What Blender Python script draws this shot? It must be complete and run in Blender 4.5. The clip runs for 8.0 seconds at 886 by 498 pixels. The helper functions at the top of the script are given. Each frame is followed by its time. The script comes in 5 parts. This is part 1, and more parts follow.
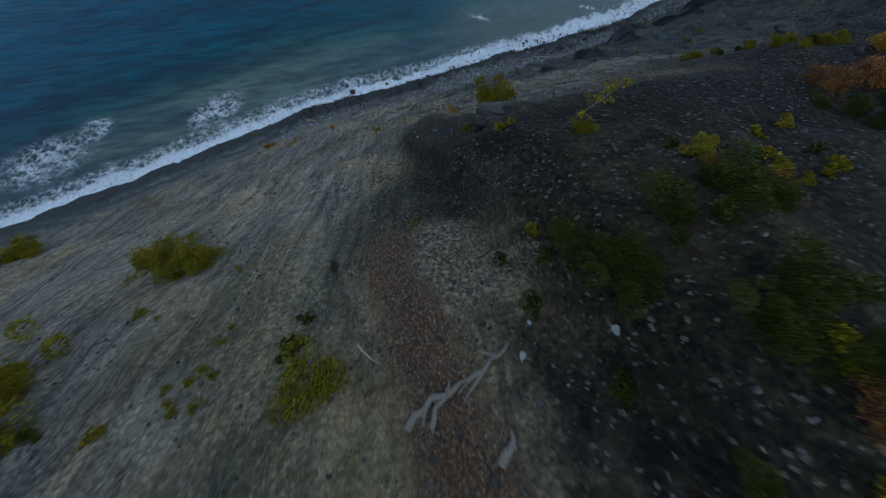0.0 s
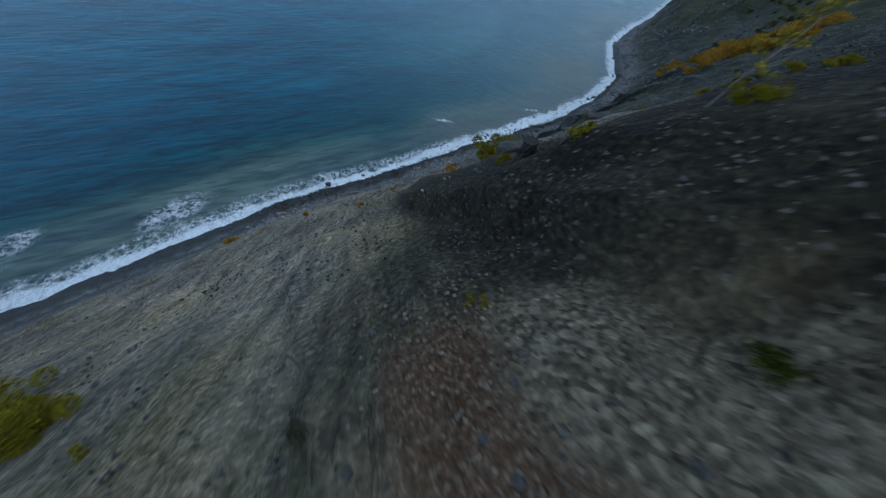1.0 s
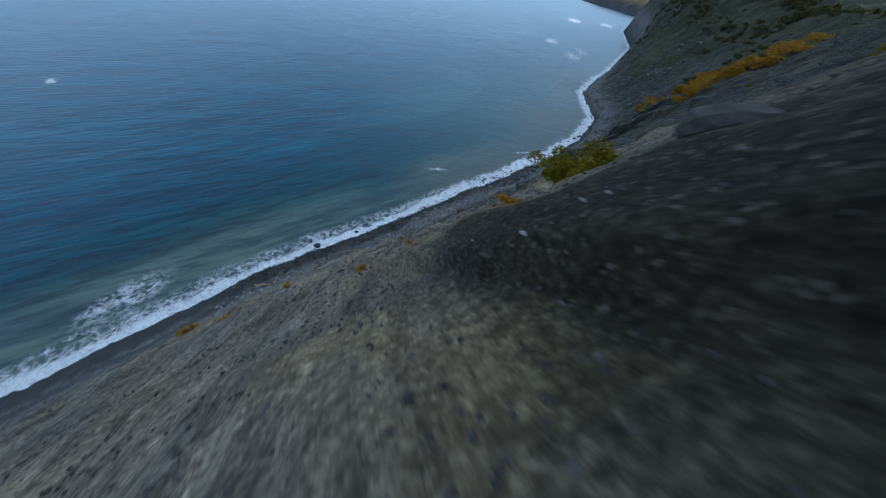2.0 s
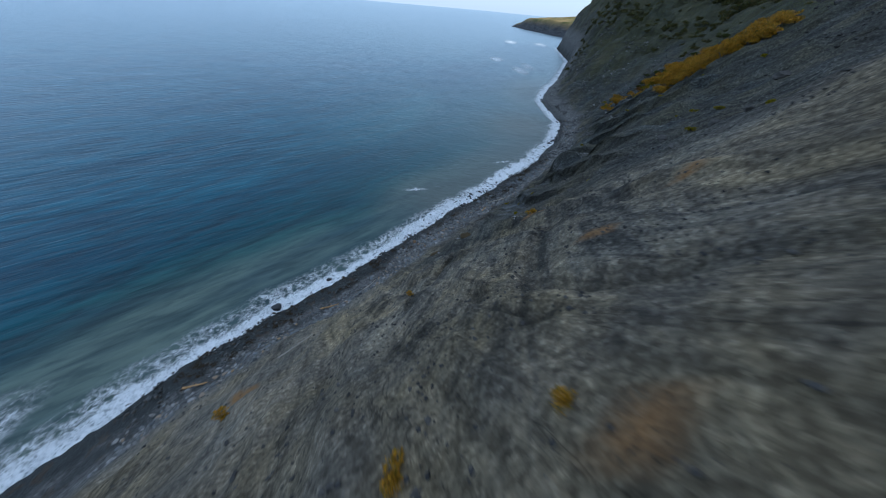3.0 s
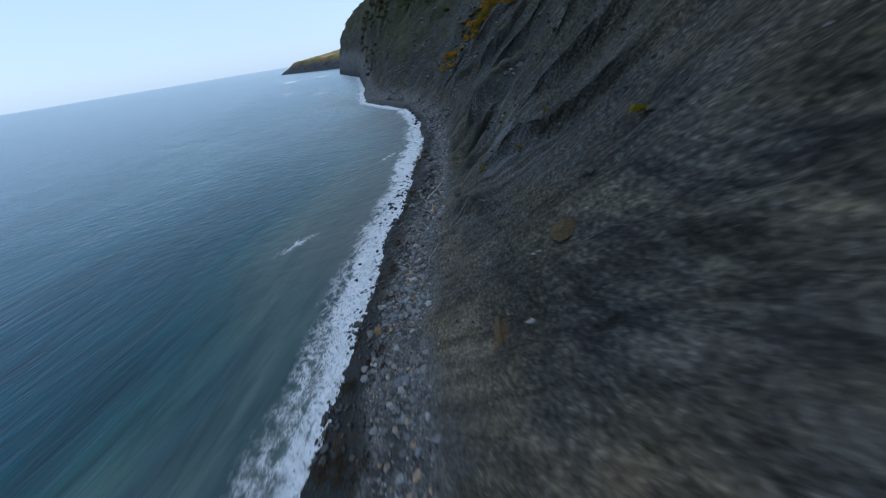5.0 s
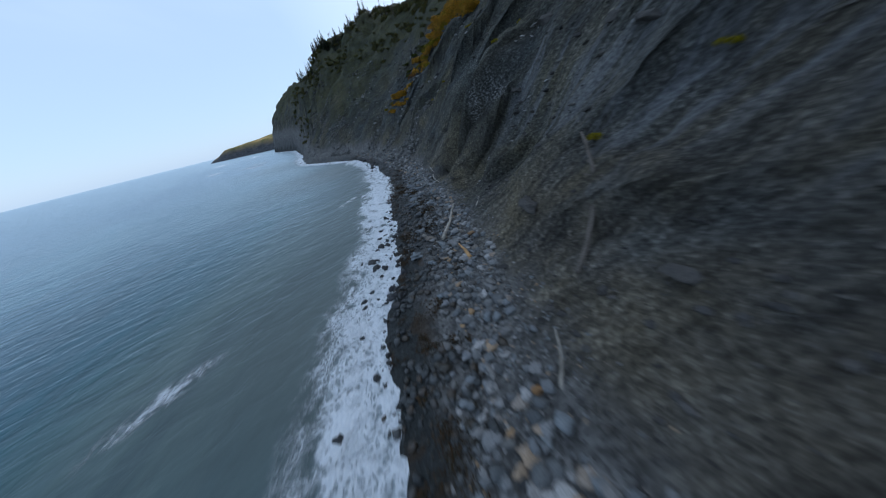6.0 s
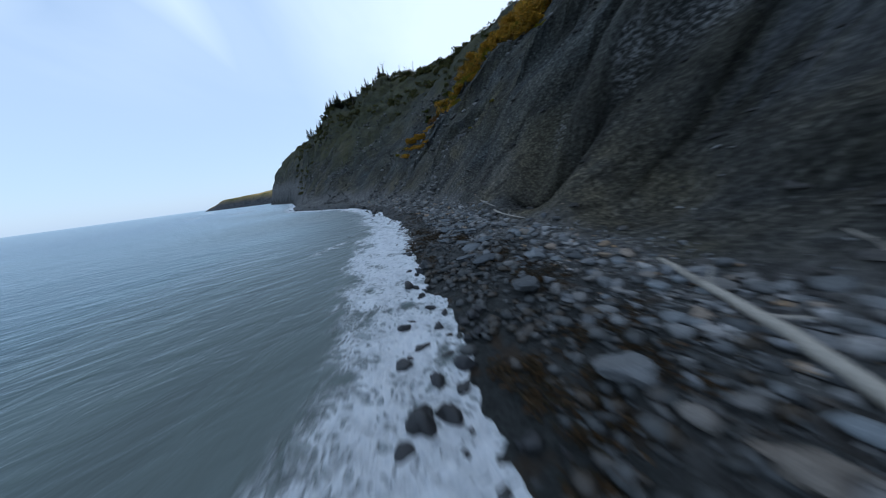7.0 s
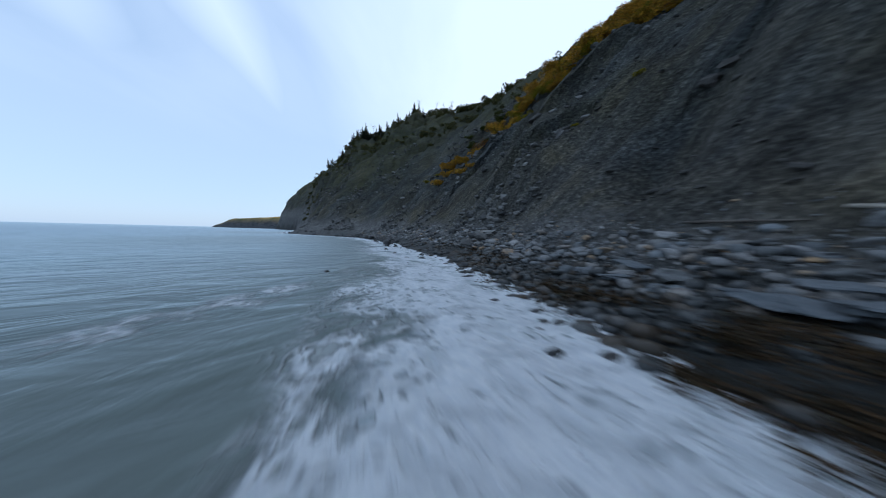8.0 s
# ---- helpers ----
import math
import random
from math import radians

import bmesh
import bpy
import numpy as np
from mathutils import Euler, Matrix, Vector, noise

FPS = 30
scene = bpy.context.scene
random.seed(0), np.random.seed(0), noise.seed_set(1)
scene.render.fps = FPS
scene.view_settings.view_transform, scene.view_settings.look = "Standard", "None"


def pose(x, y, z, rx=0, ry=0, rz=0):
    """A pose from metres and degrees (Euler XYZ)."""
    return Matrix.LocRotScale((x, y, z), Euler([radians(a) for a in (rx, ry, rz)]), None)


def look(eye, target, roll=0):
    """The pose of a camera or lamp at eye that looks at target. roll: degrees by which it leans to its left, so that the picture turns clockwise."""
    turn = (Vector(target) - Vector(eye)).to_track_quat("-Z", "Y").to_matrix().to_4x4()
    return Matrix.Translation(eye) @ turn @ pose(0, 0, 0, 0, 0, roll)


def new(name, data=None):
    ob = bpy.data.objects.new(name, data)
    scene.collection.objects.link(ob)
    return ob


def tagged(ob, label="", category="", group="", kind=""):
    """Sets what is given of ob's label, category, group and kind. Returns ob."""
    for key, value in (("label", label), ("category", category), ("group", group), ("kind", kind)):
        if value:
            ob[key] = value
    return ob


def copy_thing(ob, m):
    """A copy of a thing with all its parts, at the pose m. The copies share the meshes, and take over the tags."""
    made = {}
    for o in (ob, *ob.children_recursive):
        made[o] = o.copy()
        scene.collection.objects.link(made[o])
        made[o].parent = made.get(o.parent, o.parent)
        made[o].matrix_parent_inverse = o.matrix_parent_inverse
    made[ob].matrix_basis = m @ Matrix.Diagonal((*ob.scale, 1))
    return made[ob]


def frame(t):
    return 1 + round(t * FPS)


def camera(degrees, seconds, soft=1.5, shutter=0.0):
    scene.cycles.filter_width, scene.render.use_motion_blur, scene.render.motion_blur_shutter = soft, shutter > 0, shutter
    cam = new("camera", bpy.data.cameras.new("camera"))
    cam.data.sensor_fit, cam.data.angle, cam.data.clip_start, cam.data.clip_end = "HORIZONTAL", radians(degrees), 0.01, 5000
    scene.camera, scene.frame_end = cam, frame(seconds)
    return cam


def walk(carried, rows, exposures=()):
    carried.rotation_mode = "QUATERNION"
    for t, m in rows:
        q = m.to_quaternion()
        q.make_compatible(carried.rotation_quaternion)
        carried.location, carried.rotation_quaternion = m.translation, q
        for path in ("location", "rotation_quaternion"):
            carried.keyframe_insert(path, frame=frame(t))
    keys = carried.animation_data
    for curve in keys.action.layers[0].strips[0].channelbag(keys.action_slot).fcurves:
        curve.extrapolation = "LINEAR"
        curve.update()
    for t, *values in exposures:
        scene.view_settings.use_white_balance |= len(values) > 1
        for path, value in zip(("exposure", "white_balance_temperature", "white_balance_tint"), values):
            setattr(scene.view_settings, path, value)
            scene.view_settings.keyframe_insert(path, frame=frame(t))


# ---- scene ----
cam = camera(117.5, 8.0, soft=1.05, shutter=0.32)
# seconds, place in metres, heading, tilt and lean in degrees
PATH = [
    (0.0, 64.98, -60.81, 54.75, 51.55, -75.81, 24.52),
    (0.5, 64.25, -61.49, 51.76, 52.98, -66.15, 19.90),
    (1.0, 62.61, -62.10, 48.46, 55.00, -57.49, 14.82),
    (1.5, 60.01, -62.29, 45.05, 56.63, -50.63, 10.59),
    (1.7, 58.73, -62.16, 43.75, 57.25, -49.01, 9.01),
    (2.8, 47.31, -60.94, 36.42, 50.11, -42.51, 5.61),
    (3.0, 45.36, -60.46, 35.00, 48.20, -42.19, 5.38),
    (3.5, 40.17, -58.90, 31.54, 42.44, -42.01, 4.36),
    (4.0, 34.73, -56.87, 27.87, 35.33, -41.87, 1.32),
    (4.2, 32.45, -55.79, 26.21, 32.05, -41.48, -0.56),
    (5.3, 19.36, -46.44, 16.03, 13.75, -35.41, -11.82),
    (5.5, 17.14, -43.60, 14.24, 11.02, -33.52, -12.95),
    (6.0, 12.49, -35.74, 10.46, 5.89, -27.91, -13.86),
    (6.5, 8.77, -26.81, 7.49, 2.58, -21.48, -11.65),
    (7.0, 5.57, -17.88, 4.80, 0.61, -14.59, -7.60),
    (7.5, 2.91, -8.65, 2.90, -0.04, -8.50, -3.04),
    (8.0, 0.00, 0.00, 1.68, 0.00, -3.58, 1.40),
]
walk(cam, [(t, pose(x, y, z, 90 + tilt, 0, yaw) @ pose(0, 0, 0, 0, 0, lean)) for t, x, y, z, yaw, tilt, lean in PATH],
     exposures=[(0.0, -0.2, 5290, 2), (0.5, -0.05, 5270, 2), (1.0, 0.1, 5270, 2), (1.7, 0.16, 5300, 3), (3.0, 0.2, 5430, 5), (5.3, 0.1, 5560, 6), (8.0, 0.06, 5580, 6)])

# ---- sky and sun ----
SUN_TURN, SUN_HEIGHT = radians(52), radians(24)      # clockwise from +y, and above the horizon
world = bpy.data.worlds.new("sky")
scene.world = world
world.use_nodes = True
wt = world.node_tree
wt.nodes.clear()


def wnode(kind, **values):
    n = wt.nodes.new(kind)
    for key, value in values.items():
        n.inputs[key].default_value = value
    return n


w_out, w_bg = wnode("ShaderNodeOutputWorld"), wnode("ShaderNodeBackground", Strength=0.15)
w_sky = wt.nodes.new("ShaderNodeTexSky")
w_sky.sky_type, w_sky.sun_disc = "NISHITA", False
w_sky.sun_elevation, w_sky.sun_rotation, w_sky.dust_density, w_sky.ozone_density = SUN_HEIGHT, SUN_TURN, 0.8, 2.0
w_co = wt.nodes.new("ShaderNodeTexCoord")
w_sep = wt.nodes.new("ShaderNodeSeparateXYZ")
wt.links.new(w_co.outputs["Generated"], w_sep.inputs[0])


def wmath(how, a, b=0.0, clamp=False):
    n = wt.nodes.new("ShaderNodeMath")
    n.operation, n.use_clamp = how, clamp
    for socket, v in zip(n.inputs, (a, b)):
        if isinstance(v, bpy.types.NodeSocket):
            wt.links.new(v, socket)
        else:
            socket.default_value = v
    return n.outputs[0]


# the cloud layer as a flat sheet: places on it, in units of its height
w_up = wmath("ADD", wmath("MAXIMUM", w_sep.outputs[2], 0.0), 0.1)
w_x, w_y = wmath("DIVIDE", w_sep.outputs[0], w_up), wmath("DIVIDE", w_sep.outputs[1], w_up)
w_flat = wt.nodes.new("ShaderNodeCombineXYZ")
wt.links.new(w_x, w_flat.inputs[0])
wt.links.new(w_y, w_flat.inputs[1])
w_map = wnode("ShaderNodeMapping", Scale=(0.9, 0.55, 1.0), Rotation=(0, 0, 0.5))
w_noise = wnode("ShaderNodeTexNoise", Scale=1.3, Detail=5.0, Roughness=0.5, Distortion=0.4)
wt.links.new(w_flat.outputs[0], w_map.inputs["Vector"])
wt.links.new(w_map.outputs["Vector"], w_noise.inputs["Vector"])


w_high = wnode("ShaderNodeMapRange")                 # the cloud thins out towards the horizon
w_high.interpolation_type = "SMOOTHSTEP"
wt.links.new(w_sep.outputs[2], w_high.inputs[0])
for i, v in ((1, 0.18), (2, 0.5), (3, 0.0), (4, 1.0)):
    w_high.inputs[i].default_value = v


def cloud_band(x0, y0, x1, y1, wide, dense):
    """A soft band of cloud through two places on the sheet, torn by the noise."""
    n = math.hypot(x1 - x0, y1 - y0)
    across = wmath("ADD", wmath("MULTIPLY", w_x, (y1 - y0) / n), wmath("MULTIPLY", w_y, (x0 - x1) / n))
    gap = wmath("ABSOLUTE", wmath("SUBTRACT", across, (x0 * (y1 - y0) + y0 * (x0 - x1)) / n))
    gap = wmath("ADD", gap, wmath("MULTIPLY", wmath("SUBTRACT", w_noise.outputs[0], 0.5), wide * 1.6))
    edge = wnode("ShaderNodeMapRange")
    edge.interpolation_type = "SMOOTHSTEP"
    wt.links.new(gap, edge.inputs[0])
    for i, v in ((1, -0.3 * wide), (2, 1.7 * wide), (3, dense), (4, 0.0)):
        edge.inputs[i].default_value = v
    return wmath("MULTIPLY", edge.outputs[0], w_high.outputs[0])


w_haze = wnode("ShaderNodeMapRange")                 # torn thin cloud all over
wt.links.new(w_noise.outputs[0], w_haze.inputs[0])
for i, v in ((1, 0.38), (2, 0.68), (3, 0.15), (4, 0.5)):
    w_haze.inputs[i].default_value = v
w_cloud = wmath("MAXIMUM", wmath("ADD", wmath("MULTIPLY", wmath("SUBTRACT", w_haze.outputs[0], 0.28), w_high.outputs[0]), 0.28), wmath("MAXIMUM", cloud_band(-1.42, 1.03, -1.98, 1.86, 0.2, 0.6), cloud_band(-0.87, 1.05, -1.05, 1.66, 0.2, 0.85)))
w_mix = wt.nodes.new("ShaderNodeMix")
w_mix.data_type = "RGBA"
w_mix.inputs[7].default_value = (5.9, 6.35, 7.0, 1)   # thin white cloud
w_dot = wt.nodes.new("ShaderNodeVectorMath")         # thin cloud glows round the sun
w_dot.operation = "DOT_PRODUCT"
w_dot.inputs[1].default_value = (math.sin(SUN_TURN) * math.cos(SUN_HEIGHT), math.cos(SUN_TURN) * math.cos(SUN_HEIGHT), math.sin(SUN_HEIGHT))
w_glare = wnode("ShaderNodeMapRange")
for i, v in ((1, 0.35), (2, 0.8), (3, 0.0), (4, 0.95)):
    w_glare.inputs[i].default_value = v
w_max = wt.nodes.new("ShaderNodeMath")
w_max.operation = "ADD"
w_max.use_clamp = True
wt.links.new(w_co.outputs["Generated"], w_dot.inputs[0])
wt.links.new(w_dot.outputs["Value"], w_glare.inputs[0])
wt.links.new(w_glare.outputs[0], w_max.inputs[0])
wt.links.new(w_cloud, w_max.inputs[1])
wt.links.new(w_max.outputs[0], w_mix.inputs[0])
w_blue = wt.nodes.new("ShaderNodeMix")               # thin high haze over the blue
w_blue.data_type = "RGBA"
w_blue.inputs[0].default_value = 0.62
w_tint = wt.nodes.new("ShaderNodeMix")               # deeper blue overhead
w_tint.data_type = "RGBA"
w_tint.inputs[6].default_value, w_tint.inputs[7].default_value = (3.6, 4.45, 5.75, 1), (3.5, 4.4, 5.9, 1)
wt.links.new(w_high.outputs[0], w_tint.inputs[0])
wt.links.new(w_tint.outputs[2], w_blue.inputs[7])
wt.links.new(w_sky.outputs["Color"], w_blue.inputs[6])
wt.links.new(w_blue.outputs[2], w_mix.inputs[6])
wt.links.new(w_mix.outputs[2], w_bg.inputs["Color"])
wt.links.new(w_bg.outputs[0], w_out.inputs["Surface"])

sun = new("sun", bpy.data.lights.new("sun", "SUN"))
sun.data.energy, sun.data.angle, sun.data.color = 2.6, radians(2.0), (1.0, 0.9, 0.76)
sun.matrix_world = look((300 * math.sin(SUN_TURN), 300 * math.cos(SUN_TURN), 300 * math.tan(SUN_HEIGHT)), (0, 0, 0))


# ---- materials ----
class Mat:
    """A node material with short ways to add and join nodes."""

    def __init__(self, name, rough=0.8, metal=0.0):
        self.m = bpy.data.materials.new(name)
        self.m.use_nodes = True
        self.t = self.m.node_tree
        self.b = self.t.nodes["Principled BSDF"]
        self.b.inputs["Roughness"].default_value, self.b.inputs["Metallic"].default_value = rough, metal
        if rough > 0.6:                        # matt, dusty or leafy surfaces hardly shine
            self.b.inputs["Specular IOR Level"].default_value = 0.15

    def put(self, socket, value):
        if isinstance(value, bpy.types.NodeSocket):
            self.t.links.new(value, socket)
        elif value is not None:
            socket.default_value = value

    def attr(self, name):
        n = self.t.nodes.new("ShaderNodeAttribute")
        n.attribute_name = name
        return n.outputs["Fac"]

    def place(self):
        return self.t.nodes.new("ShaderNodeNewGeometry").outputs["Position"]

    def local(self):
        return self.t.nodes.new("ShaderNodeTexCoord").outputs["Object"]

    def chance(self):
        return self.t.nodes.new("ShaderNodeObjectInfo").outputs["Random"]

    def island(self):
        return self.t.nodes.new("ShaderNodeNewGeometry").outputs["Random Per Island"]

    def mapped(self, vector, scale, turn=(0, 0, 0)):
        n = self.t.nodes.new("ShaderNodeMapping")
        self.put(n.inputs["Vector"], vector)
        n.inputs["Scale"].default_value, n.inputs["Rotation"].default_value = scale, [radians(a) for a in turn]
        return n.outputs["Vector"]

    def noise(self, vector, scale, detail=4.0, rough=0.55, bend=0.0):
        n = self.t.nodes.new("ShaderNodeTexNoise")
        self.put(n.inputs["Vector"], vector)
        for key, value in (("Scale", scale), ("Detail", detail), ("Roughness", rough), ("Distortion", bend)):
            n.inputs[key].default_value = value
        return n.outputs[0]

    def cells(self, vector, scale, feature="F1", out="Distance"):
        n = self.t.nodes.new("ShaderNodeTexVoronoi")
        n.feature = feature
        self.put(n.inputs["Vector"], vector)
        n.inputs["Scale"].default_value = scale
        return n.outputs[out]

    def ramp(self, value, *stops):
        n = self.t.nodes.new("ShaderNodeValToRGB")
        e = n.color_ramp.elements
        while len(e) < len(stops):
            e.new(0.5)
        for el, (at, c) in zip(e, stops):
            el.position = at
            el.color = (c, c, c, 1) if isinstance(c, (int, float)) else (*c, 1)
        self.put(n.inputs["Fac"], value)
        return n.outputs["Color"]

    def mix(self, fac, a, b, how="MIX"):
        n = self.t.nodes.new("ShaderNodeMix")
        n.data_type, n.blend_type = "RGBA", how
        for socket, value in ((n.inputs[0], fac), (n.inputs[6], a), (n.inputs[7], b)):
            self.put(socket, (*value, 1) if isinstance(value, tuple) and len(value) == 3 else value)
        return n.outputs[2]

    def math(self, how, a, b=None, c=None):
        n = self.t.nodes.new("ShaderNodeMath")
        n.operation = how
        for socket, value in zip(n.inputs, (a, b, c)):
            self.put(socket, value)
        return n.outputs[0]

    def range(self, value, a, b, c=0.0, d=1.0):
        n = self.t.nodes.new("ShaderNodeMapRange")
        n.interpolation_type = "SMOOTHSTEP"
        for socket, v in zip(n.inputs, (value, a, b, c, d)):
            self.put(socket, v)
        return n.outputs[0]

    def bump(self, height, strength, distance, under=None):
        n = self.t.nodes.new("ShaderNodeBump")
        n.inputs["Strength"].default_value, n.inputs["Distance"].default_value = strength, distance
        self.put(n.inputs["Height"], height)
        self.put(n.inputs["Normal"], under)
        return n.outputs["Normal"]

    def done(self, color, rough=None, normal=None):
        self.put(self.b.inputs["Base Color"], (*color, 1) if isinstance(color, tuple) else color)
        self.put(self.b.inputs["Roughness"], rough)
        self.put(self.b.inputs["Normal"], normal)
        return self.m


def ground_material():
    k = Mat("shale_slope", 0.92)
    k.put(k.b.inputs["Specular IOR Level"], k.range(k.attr("wet"), 0.0, 1.0, 0.12, 0.3))
    p = k.place()
    run = k.t.nodes.new("ShaderNodeCombineXYZ")           # along the shore, and up the slope
    k.put(run.inputs[0], k.attr("along"))
    k.put(run.inputs[1], k.attr("inland"))
    bent = k.mix(0.5, p, k.t.nodes.new("ShaderNodeTexNoise").outputs["Color"], "ADD")
    tilted = k.mapped(p, (1.0, 1.0, 1.15), (0, 38, 20))
    patch = k.noise(p, 0.11, 6, 0.6, 0.4)
    fine = k.noise(tilted, 4.6, 7, 0.68)
    grit = k.noise(p, 9.0, 5, 0.7)
    seam = k.noise(k.mapped(p, (0.6, 0.4, 0.9), (0, -30, 12)), 1.1, 7, 0.66)
    rill = k.noise(k.mapped(run.outputs[0], (1.5, 0.16, 1.0)), 1.0, 8, 0.64, 0.25)
    beds = k.noise(k.mapped(k.mapped(p, (1.0, 1.0, 1.0), (0, 0, -33)), (1.5, 0.14, 0.4)), 1.0, 6, 0.62, 0.3)
    shard = k.cells(k.mapped(bent, (1.0, 0.7, 1.6)), 4.5, "F1", "Color")
    chip = k.cells(bent, 10.0, "F1", "Color")
    broad = k.noise(k.mapped(p, (1.0, 1.0, 1.0), (0, 30, 30)), 0.2, 6, 0.6, 0.3)
    slab = k.noise(k.mapped(run.outputs[0], (0.8, 0.4, 1.0)), 0.24, 5, 0.6, 0.3)
    rock = k.ramp(fine, (0.3, (0.024, 0.0235, 0.021)), (0.5, (0.066, 0.0645, 0.057)), (0.7, (0.145, 0.14, 0.124)))
    blue = k.ramp(fine, (0.32, (0.02, 0.0218, 0.0222)), (0.5, (0.058, 0.061, 0.061)), (0.68, (0.14, 0.144, 0.142)))
    rock = k.mix(k.math("MULTIPLY", k.range(slab, 0.48, 0.58, 0.0, 0.9), k.range(k.attr("along"), -30.0, -16.0, 0.4, 1.0)), rock, blue)
    clay = k.ramp(fine, (0.3, (0.1, 0.088, 0.072)), (0.5, (0.18, 0.16, 0.131)), (0.7, (0.29, 0.262, 0.22)))
    col = k.mix(k.math("MULTIPLY", k.attr("clay"), k.range(patch, 0.25, 0.5, 0.45, 1.0)), rock, clay)
    col = k.mix(1.0, col, k.ramp(broad, (0.36, (0.78, 0.78, 0.78)), (0.5, (1.0, 1.0, 1.0)), (0.62, (1.25, 1.23, 1.18))), "MULTIPLY")
    col = k.mix(1.0, col, k.ramp(rill, (0.36, (0.62, 0.62, 0.62)), (0.5, (1.0, 1.0, 1.0)), (0.64, (1.36, 1.33, 1.28))), "MULTIPLY")
    col = k.mix(k.attr("beds"), col, k.mix(1.0, col, k.ramp(beds, (0.4, (0.5, 0.52, 0.55)), (0.5, (1.0, 1.0, 1.0)), (0.6, (1.35, 1.31, 1.2))), "MULTIPLY"))
    col = k.mix(k.range(seam, 0.57, 0.65, 0.0, 0.4), col, (0.024, 0.024, 0.024))
    col = k.mix(0.3, col, k.mix(1.0, col, k.ramp(shard, (0.15, 0.35), (0.85, 1.7)), "MULTIPLY"))
    col = k.mix(0.45, col, k.mix(1.0, col, k.ramp(chip, (0.2, 0.4), (0.7, 1.1), (0.92, 2.0)), "MULTIPLY"))
    col = k.mix(k.math("MULTIPLY", k.range(k.cells(tilted, 2.3), 0.05, 0.16, 0.6, 0.0), k.range(grit, 0.5, 0.6)), col, (0.28, 0.27, 0.26))
    crack = k.math("ABSOLUTE", k.math("SUBTRACT", k.noise(k.mapped(run.outputs[0], (0.5, 0.16, 1.0), (0, 0, 25)), 1.0, 5, 0.55, 0.6), 0.5))
    col = k.mix(k.math("MULTIPLY", k.range(crack, 0.0, 0.01, 0.6, 0.0), k.range(broad, 0.56, 0.44)), col, (0.02, 0.02, 0.02))
    col = k.mix(k.attr("coal"), col, k.mix(1.0, col, (0.78, 0.83, 0.85), "MULTIPLY"))                 # darker beds of shale in the cliff
    col = k.mix(k.attr("loam"), col, k.mix(1.0, col, (1.06, 1.0, 0.8), "MULTIPLY"))                 # yellower soil under the brow
    cast = k.noise(p, 0.13, 4, 0.6, 0.5)
    col = k.mix(1.0, col, k.ramp(cast, (0.36, (0.97, 1.0, 1.02)), (0.48, (1.02, 1.0, 0.96)), (0.62, (1.14, 1.06, 0.86))), "MULTIPLY")
    col = k.mix(k.attr("dust"), col, k.mix(1.0, col, (1.26, 1.23, 1.17), "MULTIPLY"))
    streak = k.noise(k.mapped(run.outputs[0], (0.9, 0.14, 1.0), (0, 0, 12)), 1.0, 6, 0.6, 0.3)
    col = k.mix(k.math("MULTIPLY", k.attr("slab"), k.range(streak, 0.46, 0.64, 0.0, 0.55)), col, k.ramp(fine, (0.35, (0.1, 0.106, 0.114)), (0.65, (0.25, 0.26, 0.275))))
    col = k.mix(k.attr("hollow_shade"), col, k.ramp(fine, (0.35, (0.016, 0.016, 0.014)), (0.65, (0.05, 0.048, 0.04))))     # shade painted dark into the trough, rifts and cliff-foot hollow
    col = k.mix(k.math("MULTIPLY", k.attr("quartz"), k.range(fine, 0.46, 0.62, 0.0, 0.7)), col, k.ramp(grit, (0.35, (0.13, 0.13, 0.13)), (0.6, (0.34, 0.335, 0.33))))
    soil = k.ramp(grit, (0.3, (0.04, 0.021, 0.011)), (0.52, (0.12, 0.072, 0.042)), (0.68, (0.3, 0.22, 0.155)))
    col = k.mix(k.math("MULTIPLY", k.attr("soil"), k.range(fine, 0.25, 0.45)), col, soil)
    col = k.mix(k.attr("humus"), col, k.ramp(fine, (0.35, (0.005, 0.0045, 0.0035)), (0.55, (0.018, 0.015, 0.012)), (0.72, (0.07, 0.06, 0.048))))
    col = k.mix(k.math("MULTIPLY", k.attr("humus"), k.range(chip, 0.84, 0.88)), col, k.ramp(grit, (0.3, (0.06, 0.045, 0.033)), (0.7, (0.24, 0.215, 0.185))))
    rubble = k.mix(1.0, k.ramp(fine, (0.35, (0.1, 0.082, 0.055)), (0.65, (0.29, 0.245, 0.17))), k.ramp(chip, (0.15, 0.35), (0.6, 1.0), (0.9, 1.5)), "MULTIPLY")
    col = k.mix(k.attr("rubble"), col, rubble)
    moss = k.ramp(grit, (0.3, (0.02, 0.026, 0.009)), (0.7, (0.085, 0.085, 0.026)))
    col = k.mix(k.math("MULTIPLY", k.attr("moss"), k.range(fine, 0.42, 0.6)), col, moss)
    ochre = k.ramp(grit, (0.3, (0.16, 0.085, 0.035)), (0.7, (0.36, 0.21, 0.095)))
    col = k.mix(k.math("MULTIPLY", k.attr("ochre"), k.range(fine, 0.3, 0.5)), col, ochre)
    pebble = k.cells(p, 7.0, "F1", "Color")
    gravel = k.mix(1.0, k.ramp(k.noise(p, 1.2, 5, 0.65), (0.3, (0.058, 0.057, 0.056)), (0.7, (0.2, 0.194, 0.186))), k.ramp(pebble, (0.1, 0.45), (0.9, 1.5)), "MULTIPLY")
    col = k.mix(k.attr("beach"), col, gravel)
    # wet rock and weed close to the water
    wet = k.attr("wet")
